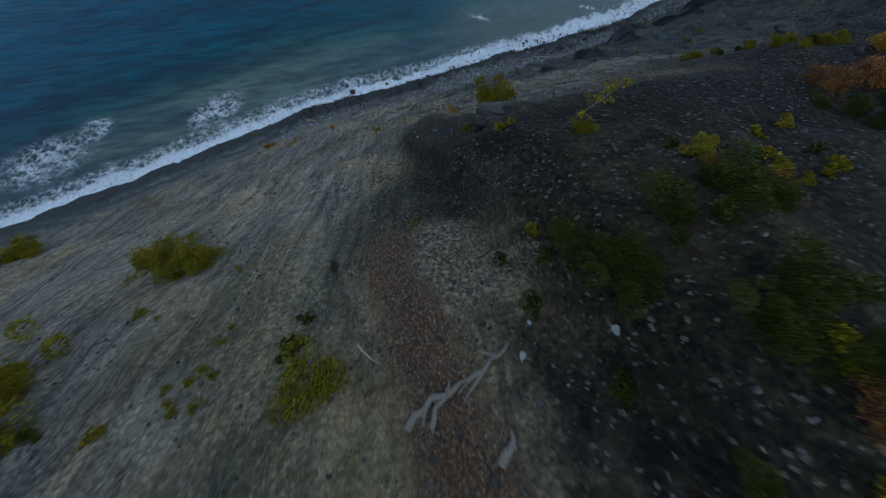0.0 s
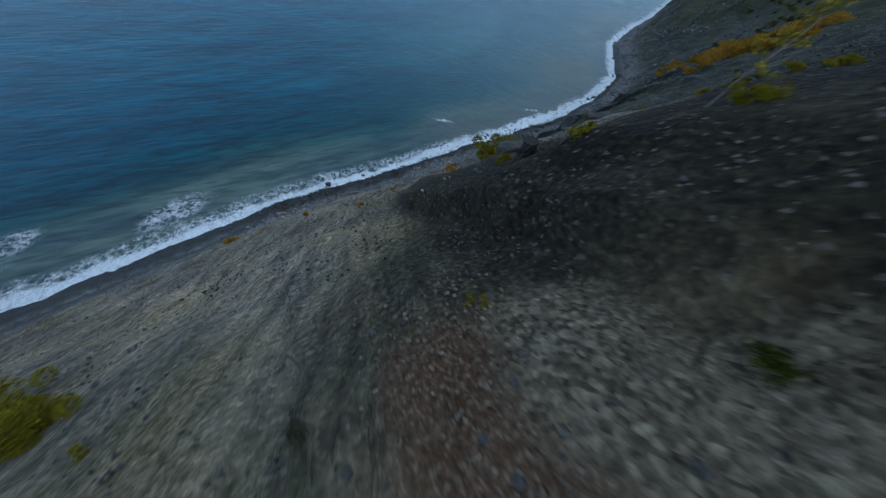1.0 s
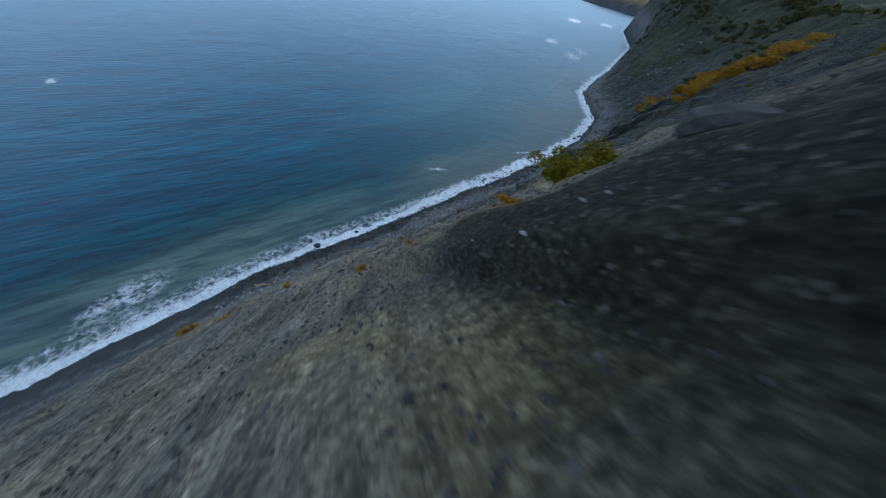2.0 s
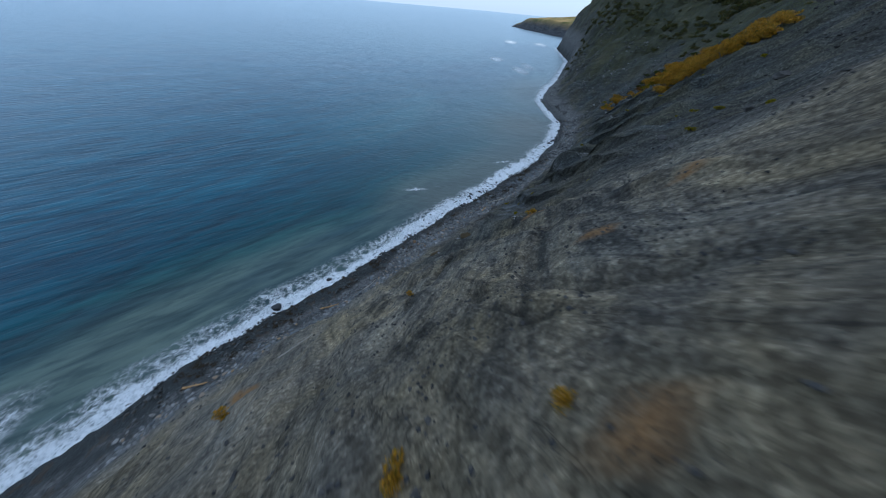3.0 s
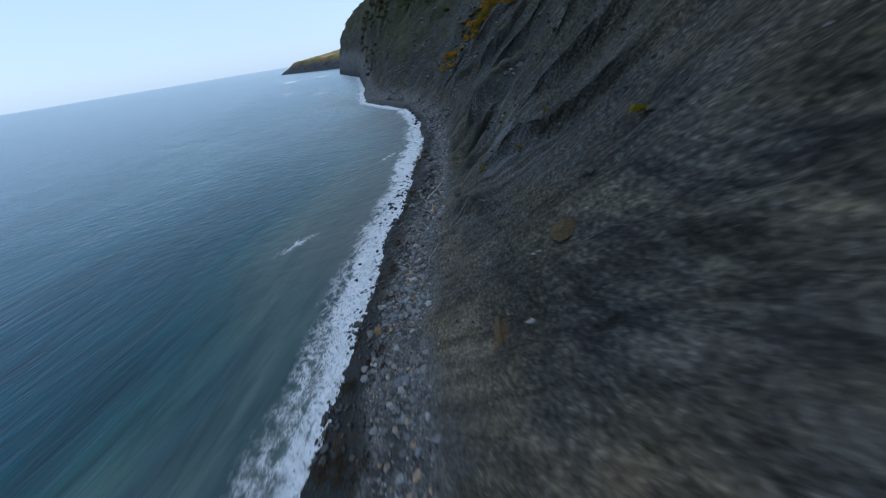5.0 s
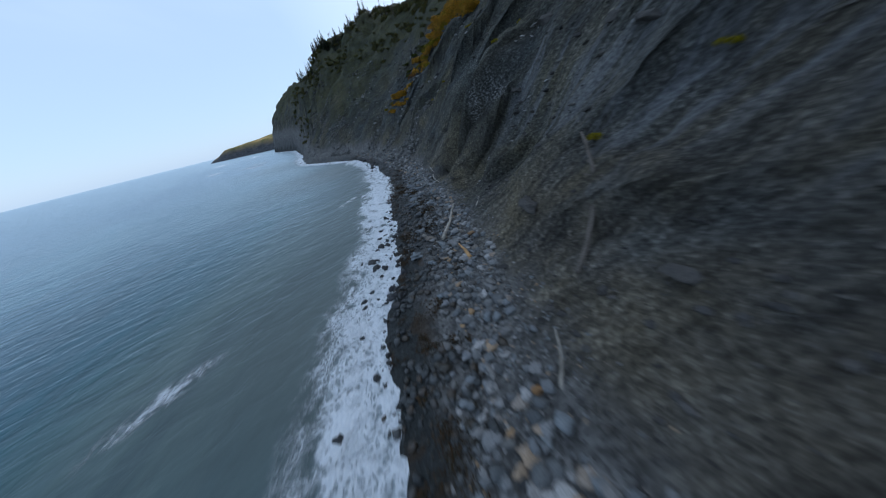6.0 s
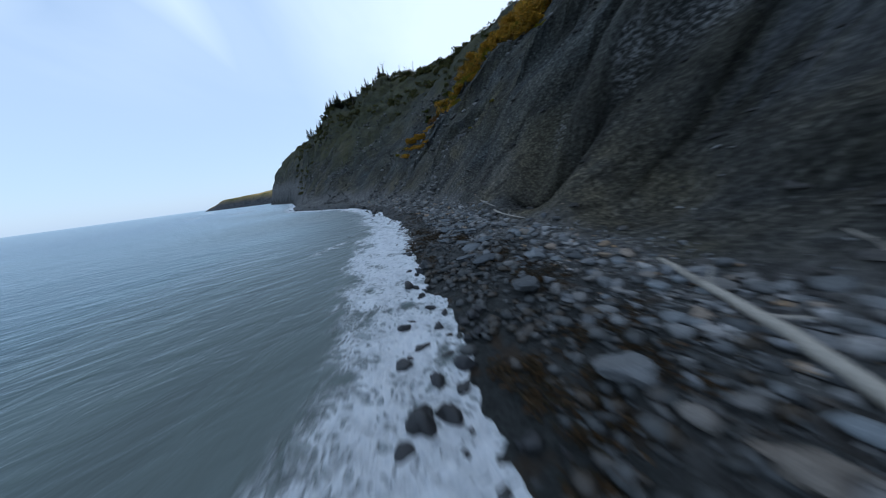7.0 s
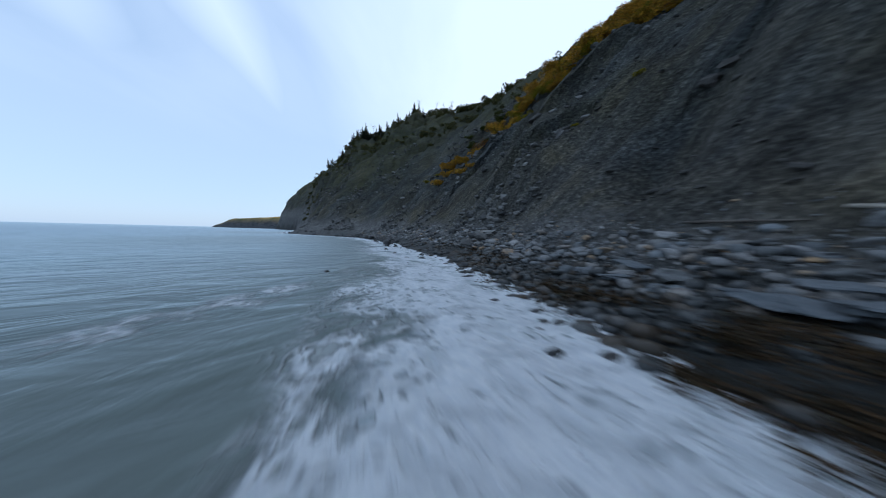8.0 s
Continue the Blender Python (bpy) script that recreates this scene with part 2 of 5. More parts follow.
    weed = k.mix(k.range(k.noise(p, 0.7, 5), 0.56, 0.64), k.mix(k.range(grit, 0.4, 0.6), (0.008, 0.0095, 0.009), (0.032, 0.036, 0.035)), (0.034, 0.021, 0.01))
    col = k.mix(wet, col, weed)
    relief = k.math("ADD", k.math("MULTIPLY", fine, 0.7), k.math("ADD", k.math("MULTIPLY", seam, 0.5), k.math("MULTIPLY", rill, 0.6)))
    relief = k.math("ADD", relief, k.math("MULTIPLY", k.math("MULTIPLY", beds, k.attr("beds")), 0.9))
    nrm = k.bump(relief, 1.0, 0.26)
    nrm = k.bump(k.math("ADD", grit, k.math("MULTIPLY", k.cells(tilted, 3.6), 0.9)), 1.0, 0.1, nrm)
    return k.done(col, k.range(wet, 0.0, 1.0, 0.93, 0.6), nrm)


def sea_material():
    k = Mat("sea_water", 0.14)
    p = k.place()
    off = k.attr("off")                     # metres out from the waterline
    swell = k.noise(k.mapped(p, (0.17, 0.04, 1.0)), 1.0, 5, 0.5, 0.5)
    turned = k.mapped(p, (1.0, 1.0, 1.0), (0, 0, 49))
    along = k.noise(k.mapped(p, (0.75, 0.16, 1.0)), 1.0, 4, 0.52, 0.3)
    cross = k.noise(k.mapped(turned, (0.95, 0.42, 1.0)), 1.0, 5, 0.58, 0.5)
    chop = k.math("ADD", k.math("MULTIPLY", along, k.math("SUBTRACT", 1.0, k.attr("turn"))), k.math("MULTIPLY", cross, k.attr("turn")))
    tiny = k.noise(p, 4.5, 4, 0.6)
    cloudy = k.noise(k.mapped(p, (0.04, 0.02, 1), (0, 0, 20)), 1.0, 4, 0.6, 0.6)
    reach = k.math("ADD", k.math("SUBTRACT", off, k.math("MULTIPLY", k.attr("murk"), 34.0)), k.math("MULTIPLY", k.math("SUBTRACT", cloudy, 0.5), 14.0))
    col = k.ramp(k.range(reach, -1.0, 46.0), (0.0, (0.085, 0.115, 0.1)), (0.17, (0.022, 0.066, 0.066)), (0.4, (0.0, 0.043, 0.06)), (1.0, (0.0, 0.045, 0.083)))
    col = k.mix(k.range(k.noise(k.mapped(p, (0.09, 0.02, 1)), 1.0, 5, 0.6), 0.42, 0.62, 0.0, 0.5), col, (0.0, 0.019, 0.046))
    col = k.mix(1.0, col, k.ramp(chop, (0.36, (0.6, 0.64, 0.68)), (0.5, (1.0, 1.0, 1.0)), (0.64, (1.25, 1.22, 1.18))), "MULTIPLY")
    col = k.mix(1.0, col, k.ramp(k.noise(k.mapped(k.mapped(p, (1.0, 1.0, 1.0), (0, 0, -10)), (0.3, 0.045, 1.0)), 1.0, 5, 0.55, 0.4), (0.38, (0.55, 0.6, 0.65)), (0.5, (0.95, 0.95, 0.95)), (0.62, (1.12, 1.1, 1.08))), "MULTIPLY")
    # milky water off the cove, with the brighter sky reflection painted into its colour
    col = k.mix(k.math("MULTIPLY", k.attr("milk_sheen"), 0.7), col, (0.055, 0.115, 0.125))
    col = k.mix(k.math("MULTIPLY", k.math("MULTIPLY", k.attr("murk"), k.attr("turn")), 0.85), col, (0.13, 0.138, 0.122))     # silt stirred up over the stones
    # lace of foam in the surf and on breaking crests: bubbles run together where it is thick
    torn = k.noise(k.mapped(p, (1.0, 0.6, 1.0), (0, 0, 15)), 0.7, 9, 0.66, 0.8)
    froth = k.noise(p, 8.0, 6, 0.72)
    drift = k.t.nodes.new("ShaderNodeTexNoise")
    k.put(drift.inputs["Vector"], p)
    drift.inputs["Scale"].default_value, drift.inputs["Detail"].default_value = 0.7, 7.0
    swirl = k.mix(1.0, p, k.mix(1.0, drift.outputs["Color"], (3.2, 3.2, 3.2), "MULTIPLY"), "ADD")
    holes = k.cells(k.mapped(swirl, (1.0, 0.75, 1.0)), 0.85, "DISTANCE_TO_EDGE")
    pores = k.cells(swirl, 2.7, "DISTANCE_TO_EDGE")
    thick = k.math("ADD", k.attr("foam"), k.math("MULTIPLY", k.math("SUBTRACT", torn, 0.47), 2.8))
    big = k.math("SUBTRACT", k.math("MULTIPLY", thick, 0.5), k.math("ADD", holes, 0.03))
    small = k.math("SUBTRACT", k.math("MULTIPLY", thick, 0.26), pores)
    lace = k.math("MULTIPLY", k.range(big, -0.2, 0.2), k.range(k.math("ADD", small, k.math("MULTIPLY", k.math("SUBTRACT", froth, 0.5), 0.12)), -0.1, 0.08, 0.25, 1.0))
    foam = k.math("MULTIPLY", k.math("MULTIPLY", lace, k.range(k.noise(p, 1.7, 6, 0.7, 0.8), 0.34, 0.54, 0.7, 1.0)), k.range(k.attr("foam"), 0.06, 0.3))
    col = k.mix(k.range(k.attr("foam"), 0.35, 1.0, 0.0, 0.6), col, (0.25, 0.3, 0.33))     # water full of air
    white = k.ramp(froth, (0.3, (0.74, 0.78, 0.83)), (0.65, (0.95, 0.96, 0.97)))
    col = k.mix(foam, col, white)
    nrm = k.bump(swell, 0.9, 1.2)
    nrm = k.bump(chop, 0.6, 0.34, nrm)
    nrm = k.bump(tiny, 0.2, 0.02, nrm)
    nrm = k.bump(k.math("MULTIPLY", foam, k.math("ADD", k.math("ADD", froth, torn), 0.4)), 0.9, 0.2, nrm)
    # waves tilt away from a low line of sight, so they mirror less than a still face
    k.b.inputs["Specular IOR Level"].default_value = 0.0
    gloss = k.t.nodes.new("ShaderNodeBsdfGlossy")
    gloss.inputs["Roughness"].default_value = 0.34
    gloss.inputs["Color"].default_value = (0.86, 0.95, 1.0, 1)
    k.put(gloss.inputs["Normal"], nrm)
    edge_on = k.t.nodes.new("ShaderNodeFresnel")
    edge_on.inputs["IOR"].default_value = 1.33
    k.put(edge_on.inputs["Normal"], k.bump(chop, 0.55, 0.3))
    share = k.math("MULTIPLY", k.math("MULTIPLY", edge_on.outputs[0], k.range(k.attr("murk"), 0.0, 1.0, 0.74, 0.52)), k.math("SUBTRACT", 1.0, foam))
    both = k.t.nodes.new("ShaderNodeMixShader")
    k.put(both.inputs[0], share)
    k.put(both.inputs[1], k.b.outputs[0])
    k.put(both.inputs[2], gloss.outputs[0])
    k.put(k.t.nodes["Material Output"].inputs["Surface"], both.outputs[0])
    return k.done(col, 0.8, nrm)


def stone_material(name, tones, rough, speck=0.35, per_island=False):
    k = Mat(name, rough)
    p = k.local()
    pick = k.island() if per_island else k.chance()
    step = 1.0 / max(1, len(tones) - 1)
    base = k.ramp(pick, *[(i * step, c) for i, c in enumerate(tones)])
    grain = k.noise(p, 14.0, 6, 0.65)
    band = k.noise(k.mapped(p, (1, 1, 5), (20, 15, 0)), 2.2, 4, 0.6)
    col = k.mix(speck, base, k.mix(1.0, base, k.ramp(grain, (0.3, 0.35), (0.7, 1.6)), "MULTIPLY"))
    col = k.mix(k.range(band, 0.5, 0.7, 0.0, 0.4), col, (0.05, 0.05, 0.052))
    return k.done(col, k.range(grain, 0.3, 0.7, rough - 0.12, min(1.0, rough + 0.1)), k.bump(k.math("ADD", grain, band), 0.55, 0.03))


def leaf_material(name, tones):
    k = Mat(name, 0.65)
    base = k.ramp(k.island(), *[(i / (len(tones) - 1), c) for i, c in enumerate(tones)])
    shade = k.noise(k.local(), 2.4, 3)
    col = k.mix(0.5, base, k.mix(1.0, base, k.ramp(shade, (0.3, 0.5), (0.7, 1.5)), "MULTIPLY"))
    k.b.inputs["Subsurface Weight"].default_value = 0.0
    return k.done(col)


def wood_material(name, dark, pale):
    k = Mat(name, 0.8)
    p = k.local()
    grain = k.noise(k.mapped(p, (16, 16, 0.9)), 2.0, 6, 0.65, 0.3)
    blotch = k.noise(p, 1.5, 4)
    col = k.ramp(grain, (0.32, dark), (0.68, pale))
    col = k.mix(k.range(blotch, 0.5, 0.7, 0.0, 0.5), col, tuple(c * 0.45 for c in dark))
    return k.done(col, None, k.bump(grain, 0.5, 0.02))


def grass_material():
    k = Mat("headland_turf", 0.95)
    p = k.place()
    steep = k.attr("steep")
    turf = k.ramp(k.noise(p, 0.03, 6, 0.6), (0.35, (0.11, 0.11, 0.03)), (0.52, (0.28, 0.2, 0.075)), (0.7, (0.36, 0.24, 0.1)))
    rock = k.ramp(k.noise(k.mapped(p, (0.08, 0.08, 0.5)), 1.0, 6, 0.65), (0.35, (0.035, 0.037, 0.045)), (0.7, (0.1, 0.1, 0.1)))
    return k.done(k.mix(steep, turf, rock), None, k.bump(k.noise(p, 0.2, 6, 0.7), 0.8, 2.5))


M_GROUND, M_SEA, M_TURF = ground_material(), sea_material(), grass_material()
M_SCREE = stone_material("shale_chips", [(0.02, 0.02, 0.021), (0.06, 0.057, 0.054), (0.035, 0.034, 0.033), (0.09, 0.085, 0.078), (0.05, 0.047, 0.044), (0.1, 0.093, 0.085)], 0.9, 0.6, True)
M_TALUS = stone_material("broken_blocks", [(0.03, 0.031, 0.032), (0.09, 0.089, 0.086), (0.05, 0.05, 0.05), (0.16, 0.157, 0.15), (0.07, 0.068, 0.064), (0.21, 0.205, 0.195)], 0.88, 0.6, True)
M_COBBLES = stone_material("grey_cobbles", [(0.034, 0.036, 0.037), (0.2, 0.2, 0.2), (0.07, 0.075, 0.078), (0.32, 0.31, 0.3), (0.12, 0.114, 0.106), (0.17, 0.185, 0.196), (0.3, 0.2, 0.11)], 0.66, 0.6, True)
M_COBBLE = stone_material("grey_cobble", [(0.06, 0.064, 0.067), (0.18, 0.184, 0.19), (0.1, 0.108, 0.114), (0.21, 0.205, 0.2), (0.13, 0.124, 0.117), (0.16, 0.177, 0.19), (0.17, 0.145, 0.12)], 0.62, 0.6)
M_SLAB = stone_material("blue_grey_slab", [(0.07, 0.077, 0.085), (0.13, 0.143, 0.155), (0.1, 0.108, 0.116)], 0.75, 0.6)
M_WET = stone_material("wet_boulder", [(0.008, 0.009, 0.011), (0.018, 0.019, 0.022), (0.012, 0.012, 0.0125)], 0.5, 0.5)
M_WET_CHIPS = stone_material("wet_cobbles", [(0.01, 0.012, 0.012), (0.034, 0.037, 0.037), (0.016, 0.018, 0.018), (0.06, 0.062, 0.062), (0.034, 0.022, 0.011), (0.022, 0.018, 0.011)], 0.5, 0.4, True)
M_TAN = stone_material("tan_chips", [(0.04, 0.03, 0.02), (0.15, 0.118, 0.082), (0.07, 0.05, 0.033), (0.2, 0.165, 0.125), (0.08, 0.055, 0.035)], 0.9, 0.6, True)
M_PALE = stone_material("pale_quartz_seam", [(0.16, 0.155, 0.15), (0.29, 0.285, 0.275), (0.21, 0.2, 0.19)], 0.85, 0.7)
M_OCHRE = stone_material("ochre_clay", [(0.22, 0.12, 0.05), (0.17, 0.12, 0.075), (0.3, 0.15, 0.06)], 0.95, 0.7)
M_CLOD = stone_material("dark_ochre_clay", [(0.06, 0.045, 0.025), (0.085, 0.062, 0.034)], 0.95, 0.9)
M_OLIVE = leaf_material("olive_leaves", [(0.05, 0.046, 0.002), (0.15, 0.128, 0.003), (0.25, 0.195, 0.005), (0.09, 0.086, 0.003)])
M_GOLD = leaf_material("golden_leaves", [(0.12, 0.09, 0.01), (0.36, 0.2, 0.012), (0.5, 0.25, 0.02), (0.1, 0.1, 0.014), (0.34, 0.13, 0.012)])
M_GREEN = leaf_material("green_leaves", [(0.012, 0.017, 0.001), (0.032, 0.043, 0.002), (0.065, 0.068, 0.004), (0.02, 0.03, 0.0015)])
M_WEED = leaf_material("brown_weed", [(0.01, 0.008, 0.004), (0.024, 0.016, 0.006), (0.05, 0.025, 0.008), (0.014, 0.015, 0.007)])
M_SCRUB = leaf_material("scrub_leaves", [(0.018, 0.024, 0.008), (0.05, 0.055, 0.016), (0.09, 0.085, 0.02), (0.03, 0.035, 0.01), (0.12, 0.08, 0.02)])
M_RUST = leaf_material("rust_leaves", [(0.05, 0.022, 0.007), (0.13, 0.055, 0.012), (0.22, 0.095, 0.016), (0.04, 0.034, 0.009)])
M_NEEDLE = leaf_material("spruce_needles", [(0.012, 0.02, 0.012), (0.025, 0.038, 0.02), (0.04, 0.05, 0.02)])
M_BARK = wood_material("bark", (0.05, 0.042, 0.036), (0.16, 0.14, 0.12))
M_DRIFT = wood_material("bleached_driftwood", (0.2, 0.18, 0.15), (0.46, 0.42, 0.36))
M_STUMP = wood_material("dark_stump_wood", (0.012, 0.011, 0.01), (0.05, 0.044, 0.038))
M_ROOT = wood_material("bare_root_wood", (0.1, 0.084, 0.066), (0.24, 0.205, 0.165))
M_FRESH = wood_material("stripped_orange_log", (0.3, 0.17, 0.07), (0.52, 0.33, 0.16))
M_WALLS = Mat("white_boards", 0.6).done((0.78, 0.76, 0.72))
M_ROOF = Mat("dark_shingle", 0.8).done((0.09, 0.07, 0.06))
M_PANE = Mat("dark_pane", 0.15).done((0.03, 0.035, 0.04))

# ---- lie of the land ----
SHORE = np.array([(60, -260), (44, -180), (32, -130), (26, -108), (20, -88), (16, -75), (14, -64), (13, -55), (11.5, -44), (9.8, -36),
                  (7.9, -25), (7, -16), (5.9, -8), (3.4, 0), (2.3, 6), (-0.5, 17), (-6, 35), (-11, 45), (-19, 59), (-46, 82), (-55, 97),
                  (-66, 118), (-75, 139), (-137, 253), (-222, 358), (-205, 420), (-130, 540), (-60, 720)], float)
# height of the land by distance from the waterline, at stations along the shore
PROFILES = [
    (-200, (0, 0, 5, 1.2, 12, 8, 20, 16, 30, 26.5, 45, 40, 56, 47, 80, 54, 300, 66)),
    (-78, (0, 0, 5, 1.4, 12, 8, 20, 15.5, 31, 26.6, 42, 37.2, 47, 41.5, 56, 47, 80, 54, 300, 66)),
    (-68, (0, 0, 5, 1.3, 12, 8.2, 20, 16.2, 27, 23.6, 44, 39.8, 47, 43, 56, 48.5, 80, 55, 300, 66)),
    (-58, (0, 0, 5, 1.1, 6, 1.5, 12, 8.2, 19.5, 15.7, 26.6, 23.6, 44, 43.6, 48, 47, 56, 51, 80, 56, 300, 66)),
    (-44, (0, 0, 4, 0.7, 6, 1.7, 12.7, 8.9, 22, 18.7, 30, 28.7, 45, 44, 56, 50, 80, 56, 300, 66)),
    (-31, (0, 0, 5, 1.2, 8, 2.6, 11.6, 5.7, 16, 10, 26.5, 22.1, 45, 41, 60, 47, 300, 64)),
    (-15, (0, 0, 5, 1.3, 7, 1.9, 10, 4.6, 12, 6.8, 15.6, 11.8, 18, 14.2, 28, 25.6, 45, 42, 60, 50, 300, 64)),
    (-5, (0, 0, 5, 1.1, 7, 2.0, 8.8, 4.9, 10.8, 6.5, 14, 10, 17, 14, 28, 27.5, 42, 41.5, 60, 50, 300, 64)),
    (8, (0, 0, 4, 0.6, 6.3, 1.7, 7.2, 3.2, 8.4, 5.2, 10.6, 7.9, 17.6, 15.5, 31, 32, 42, 42.5, 60, 50, 300, 62)),
    (30, (0, 0, 5, 1.4, 8, 3.8, 11.5, 9.8, 21.5, 21.2, 28, 27, 40, 39.5, 60, 48, 300, 60)),
    (45, (0, 0, 5, 1.6, 15, 13.4, 18.3, 15.6, 31, 32.4, 40, 41, 60, 47, 300, 58)),
    (66, (0, 0, 5, 2.5, 20, 20, 40, 41, 50, 47, 300, 57)),
    (102, (0, 0, 5, 3.5, 20, 23, 44, 49, 60, 53, 300, 58)),
    (131, (0, 0, 5, 5, 15, 24.5, 27, 46.5, 34, 50, 60, 53, 300, 58)),
    (202, (0, 0, 3, 7, 8, 23, 14, 40, 20, 46, 40, 51, 300, 56)),
    (300, (0, 0, 2, 11, 6, 22, 13, 36, 22, 50, 34, 60, 50, 65, 300, 68)),
    (420, (0, 0, 2, 11, 6, 22, 13, 36, 24, 50, 40, 62, 60, 66, 300, 70)),
]


TURNS = {}


def gradient_noise(x, y, seed=0):
    """Perlin noise over arrays, about -0.7 to 0.7."""
    if seed not in TURNS:
        TURNS[seed] = np.random.RandomState(seed).rand(256, 256) * 2 * np.pi
    turn = TURNS[seed]
    xi, yi = np.floor(x).astype(int), np.floor(y).astype(int)
    fx, fy = x - xi, y - yi
    u, v = fx * fx * fx * (fx * (fx * 6 - 15) + 10), fy * fy * fy * (fy * (fy * 6 - 15) + 10)

    def corner(dx, dy):
        a = turn[(xi + dx) & 255, (yi + dy) & 255]
        return np.cos(a) * (fx - dx) + np.sin(a) * (fy - dy)

    low = corner(0, 0) * (1 - u) + corner(1, 0) * u
    high = corner(0, 1) * (1 - u) + corner(1, 1) * u
    return low * (1 - v) + high * v


def layered(x, y, size, octaves, seed=0, keep=0.5):
    total, amp = 0.0, 1.0
    for i in range(octaves):
        total = total + amp * gradient_noise(x / size + 17.3 * i, y / size - 9.1 * i, seed + i)
        amp, size = amp * keep, size / 2.03
    return total


def smooth(a, b, v):
    t = np.clip((v - a) / (b - a), 0, 1)
    return t * t * (3 - 2 * t)


def shore_frame(x, y):
    """Metres inland from the waterline (negative: out to sea), and the station along the shore."""
    best = np.full(x.shape, 1e18)
    side, station = np.ones(x.shape), np.zeros(x.shape)
    for a, b in zip(SHORE[:-1], SHORE[1:]):
        e = b - a
        u = np.clip(((x - a[0]) * e[0] + (y - a[1]) * e[1]) / (e @ e), 0, 1)
        qx, qy = a[0] + u * e[0], a[1] + u * e[1]
        d2 = (x - qx) ** 2 + (y - qy) ** 2
        near = d2 < best
        best = np.where(near, d2, best)
        side = np.where(near, np.sign((x - a[0]) * e[1] - (y - a[1]) * e[0]), side)
        station = np.where(near, qy, station)
    d = np.sqrt(best) * np.where(side == 0, 1, side)
    # small points and bays in the waterline
    out = np.interp(station, (-40, -32, -24, -16, -14, -9, -6, -3, 1, 2.7, 4.5, 10, 17, 25), (0, -0.25, -0.45, -0.35, -0.6, -0.6, -1.0, -0.5, -0.5, 0.3, 0.8, 1.0, 0.4, 0))
    return d - out * smooth(6, 1.5, np.abs(d)), station


def way_off(x, y, points):
    """Distance to a run of straight pieces."""
    best = np.full(x.shape, 1e18)
    for a, b in zip(points[:-1], points[1:]):
        a, e = np.array(a, float), np.array(b, float) - np.array(a, float)
        u = np.clip(((x - a[0]) * e[0] + (y - a[1]) * e[1]) / (e @ e), 0, 1)
        best = np.minimum(best, (x - a[0] - u * e[0]) ** 2 + (y - a[1] - u * e[1]) ** 2)
    return np.sqrt(best)


TROUGH = [(38.4, -44.4), (38.9, -45.6), (40.4, -48.9), (41.8, -51.4), (42.8, -52.2), (45.4, -52.4)]
RIFT_1 = [(40.0, -52.8), (40.6, -53.6), (41.2, -54.3), (42.3, -54.4), (44.0, -54.8)]
VEINS = [([(17.2, -1.0), (17.7, -2.2), (18.3, -3.6), (19.0, -4.6)], 0.75), ([(15.6, 4.2), (16.6, 3.0), (17.3, 1.6)], 0.5)]
RIFT_2 = [(31.0, -45.8), (32.2, -48.2), (34.4, -52.8), (35.7, -55.2)]
STEPS = np.concatenate([np.arange(0, 80, 0.5), np.arange(80, 301, 4)])
TABLE = np.array([np.interp(STEPS, p[0::2], p[1::2]) for _, p in PROFILES])
TABLE[:, 2:158] = (TABLE[:, 0:156] + 2 * TABLE[:, 1:157] + 3 * TABLE[:, 2:158] + 2 * TABLE[:, 3:159] + TABLE[:, 4:160]) / 9
STATIONS = np.array([s for s, _ in PROFILES], float)


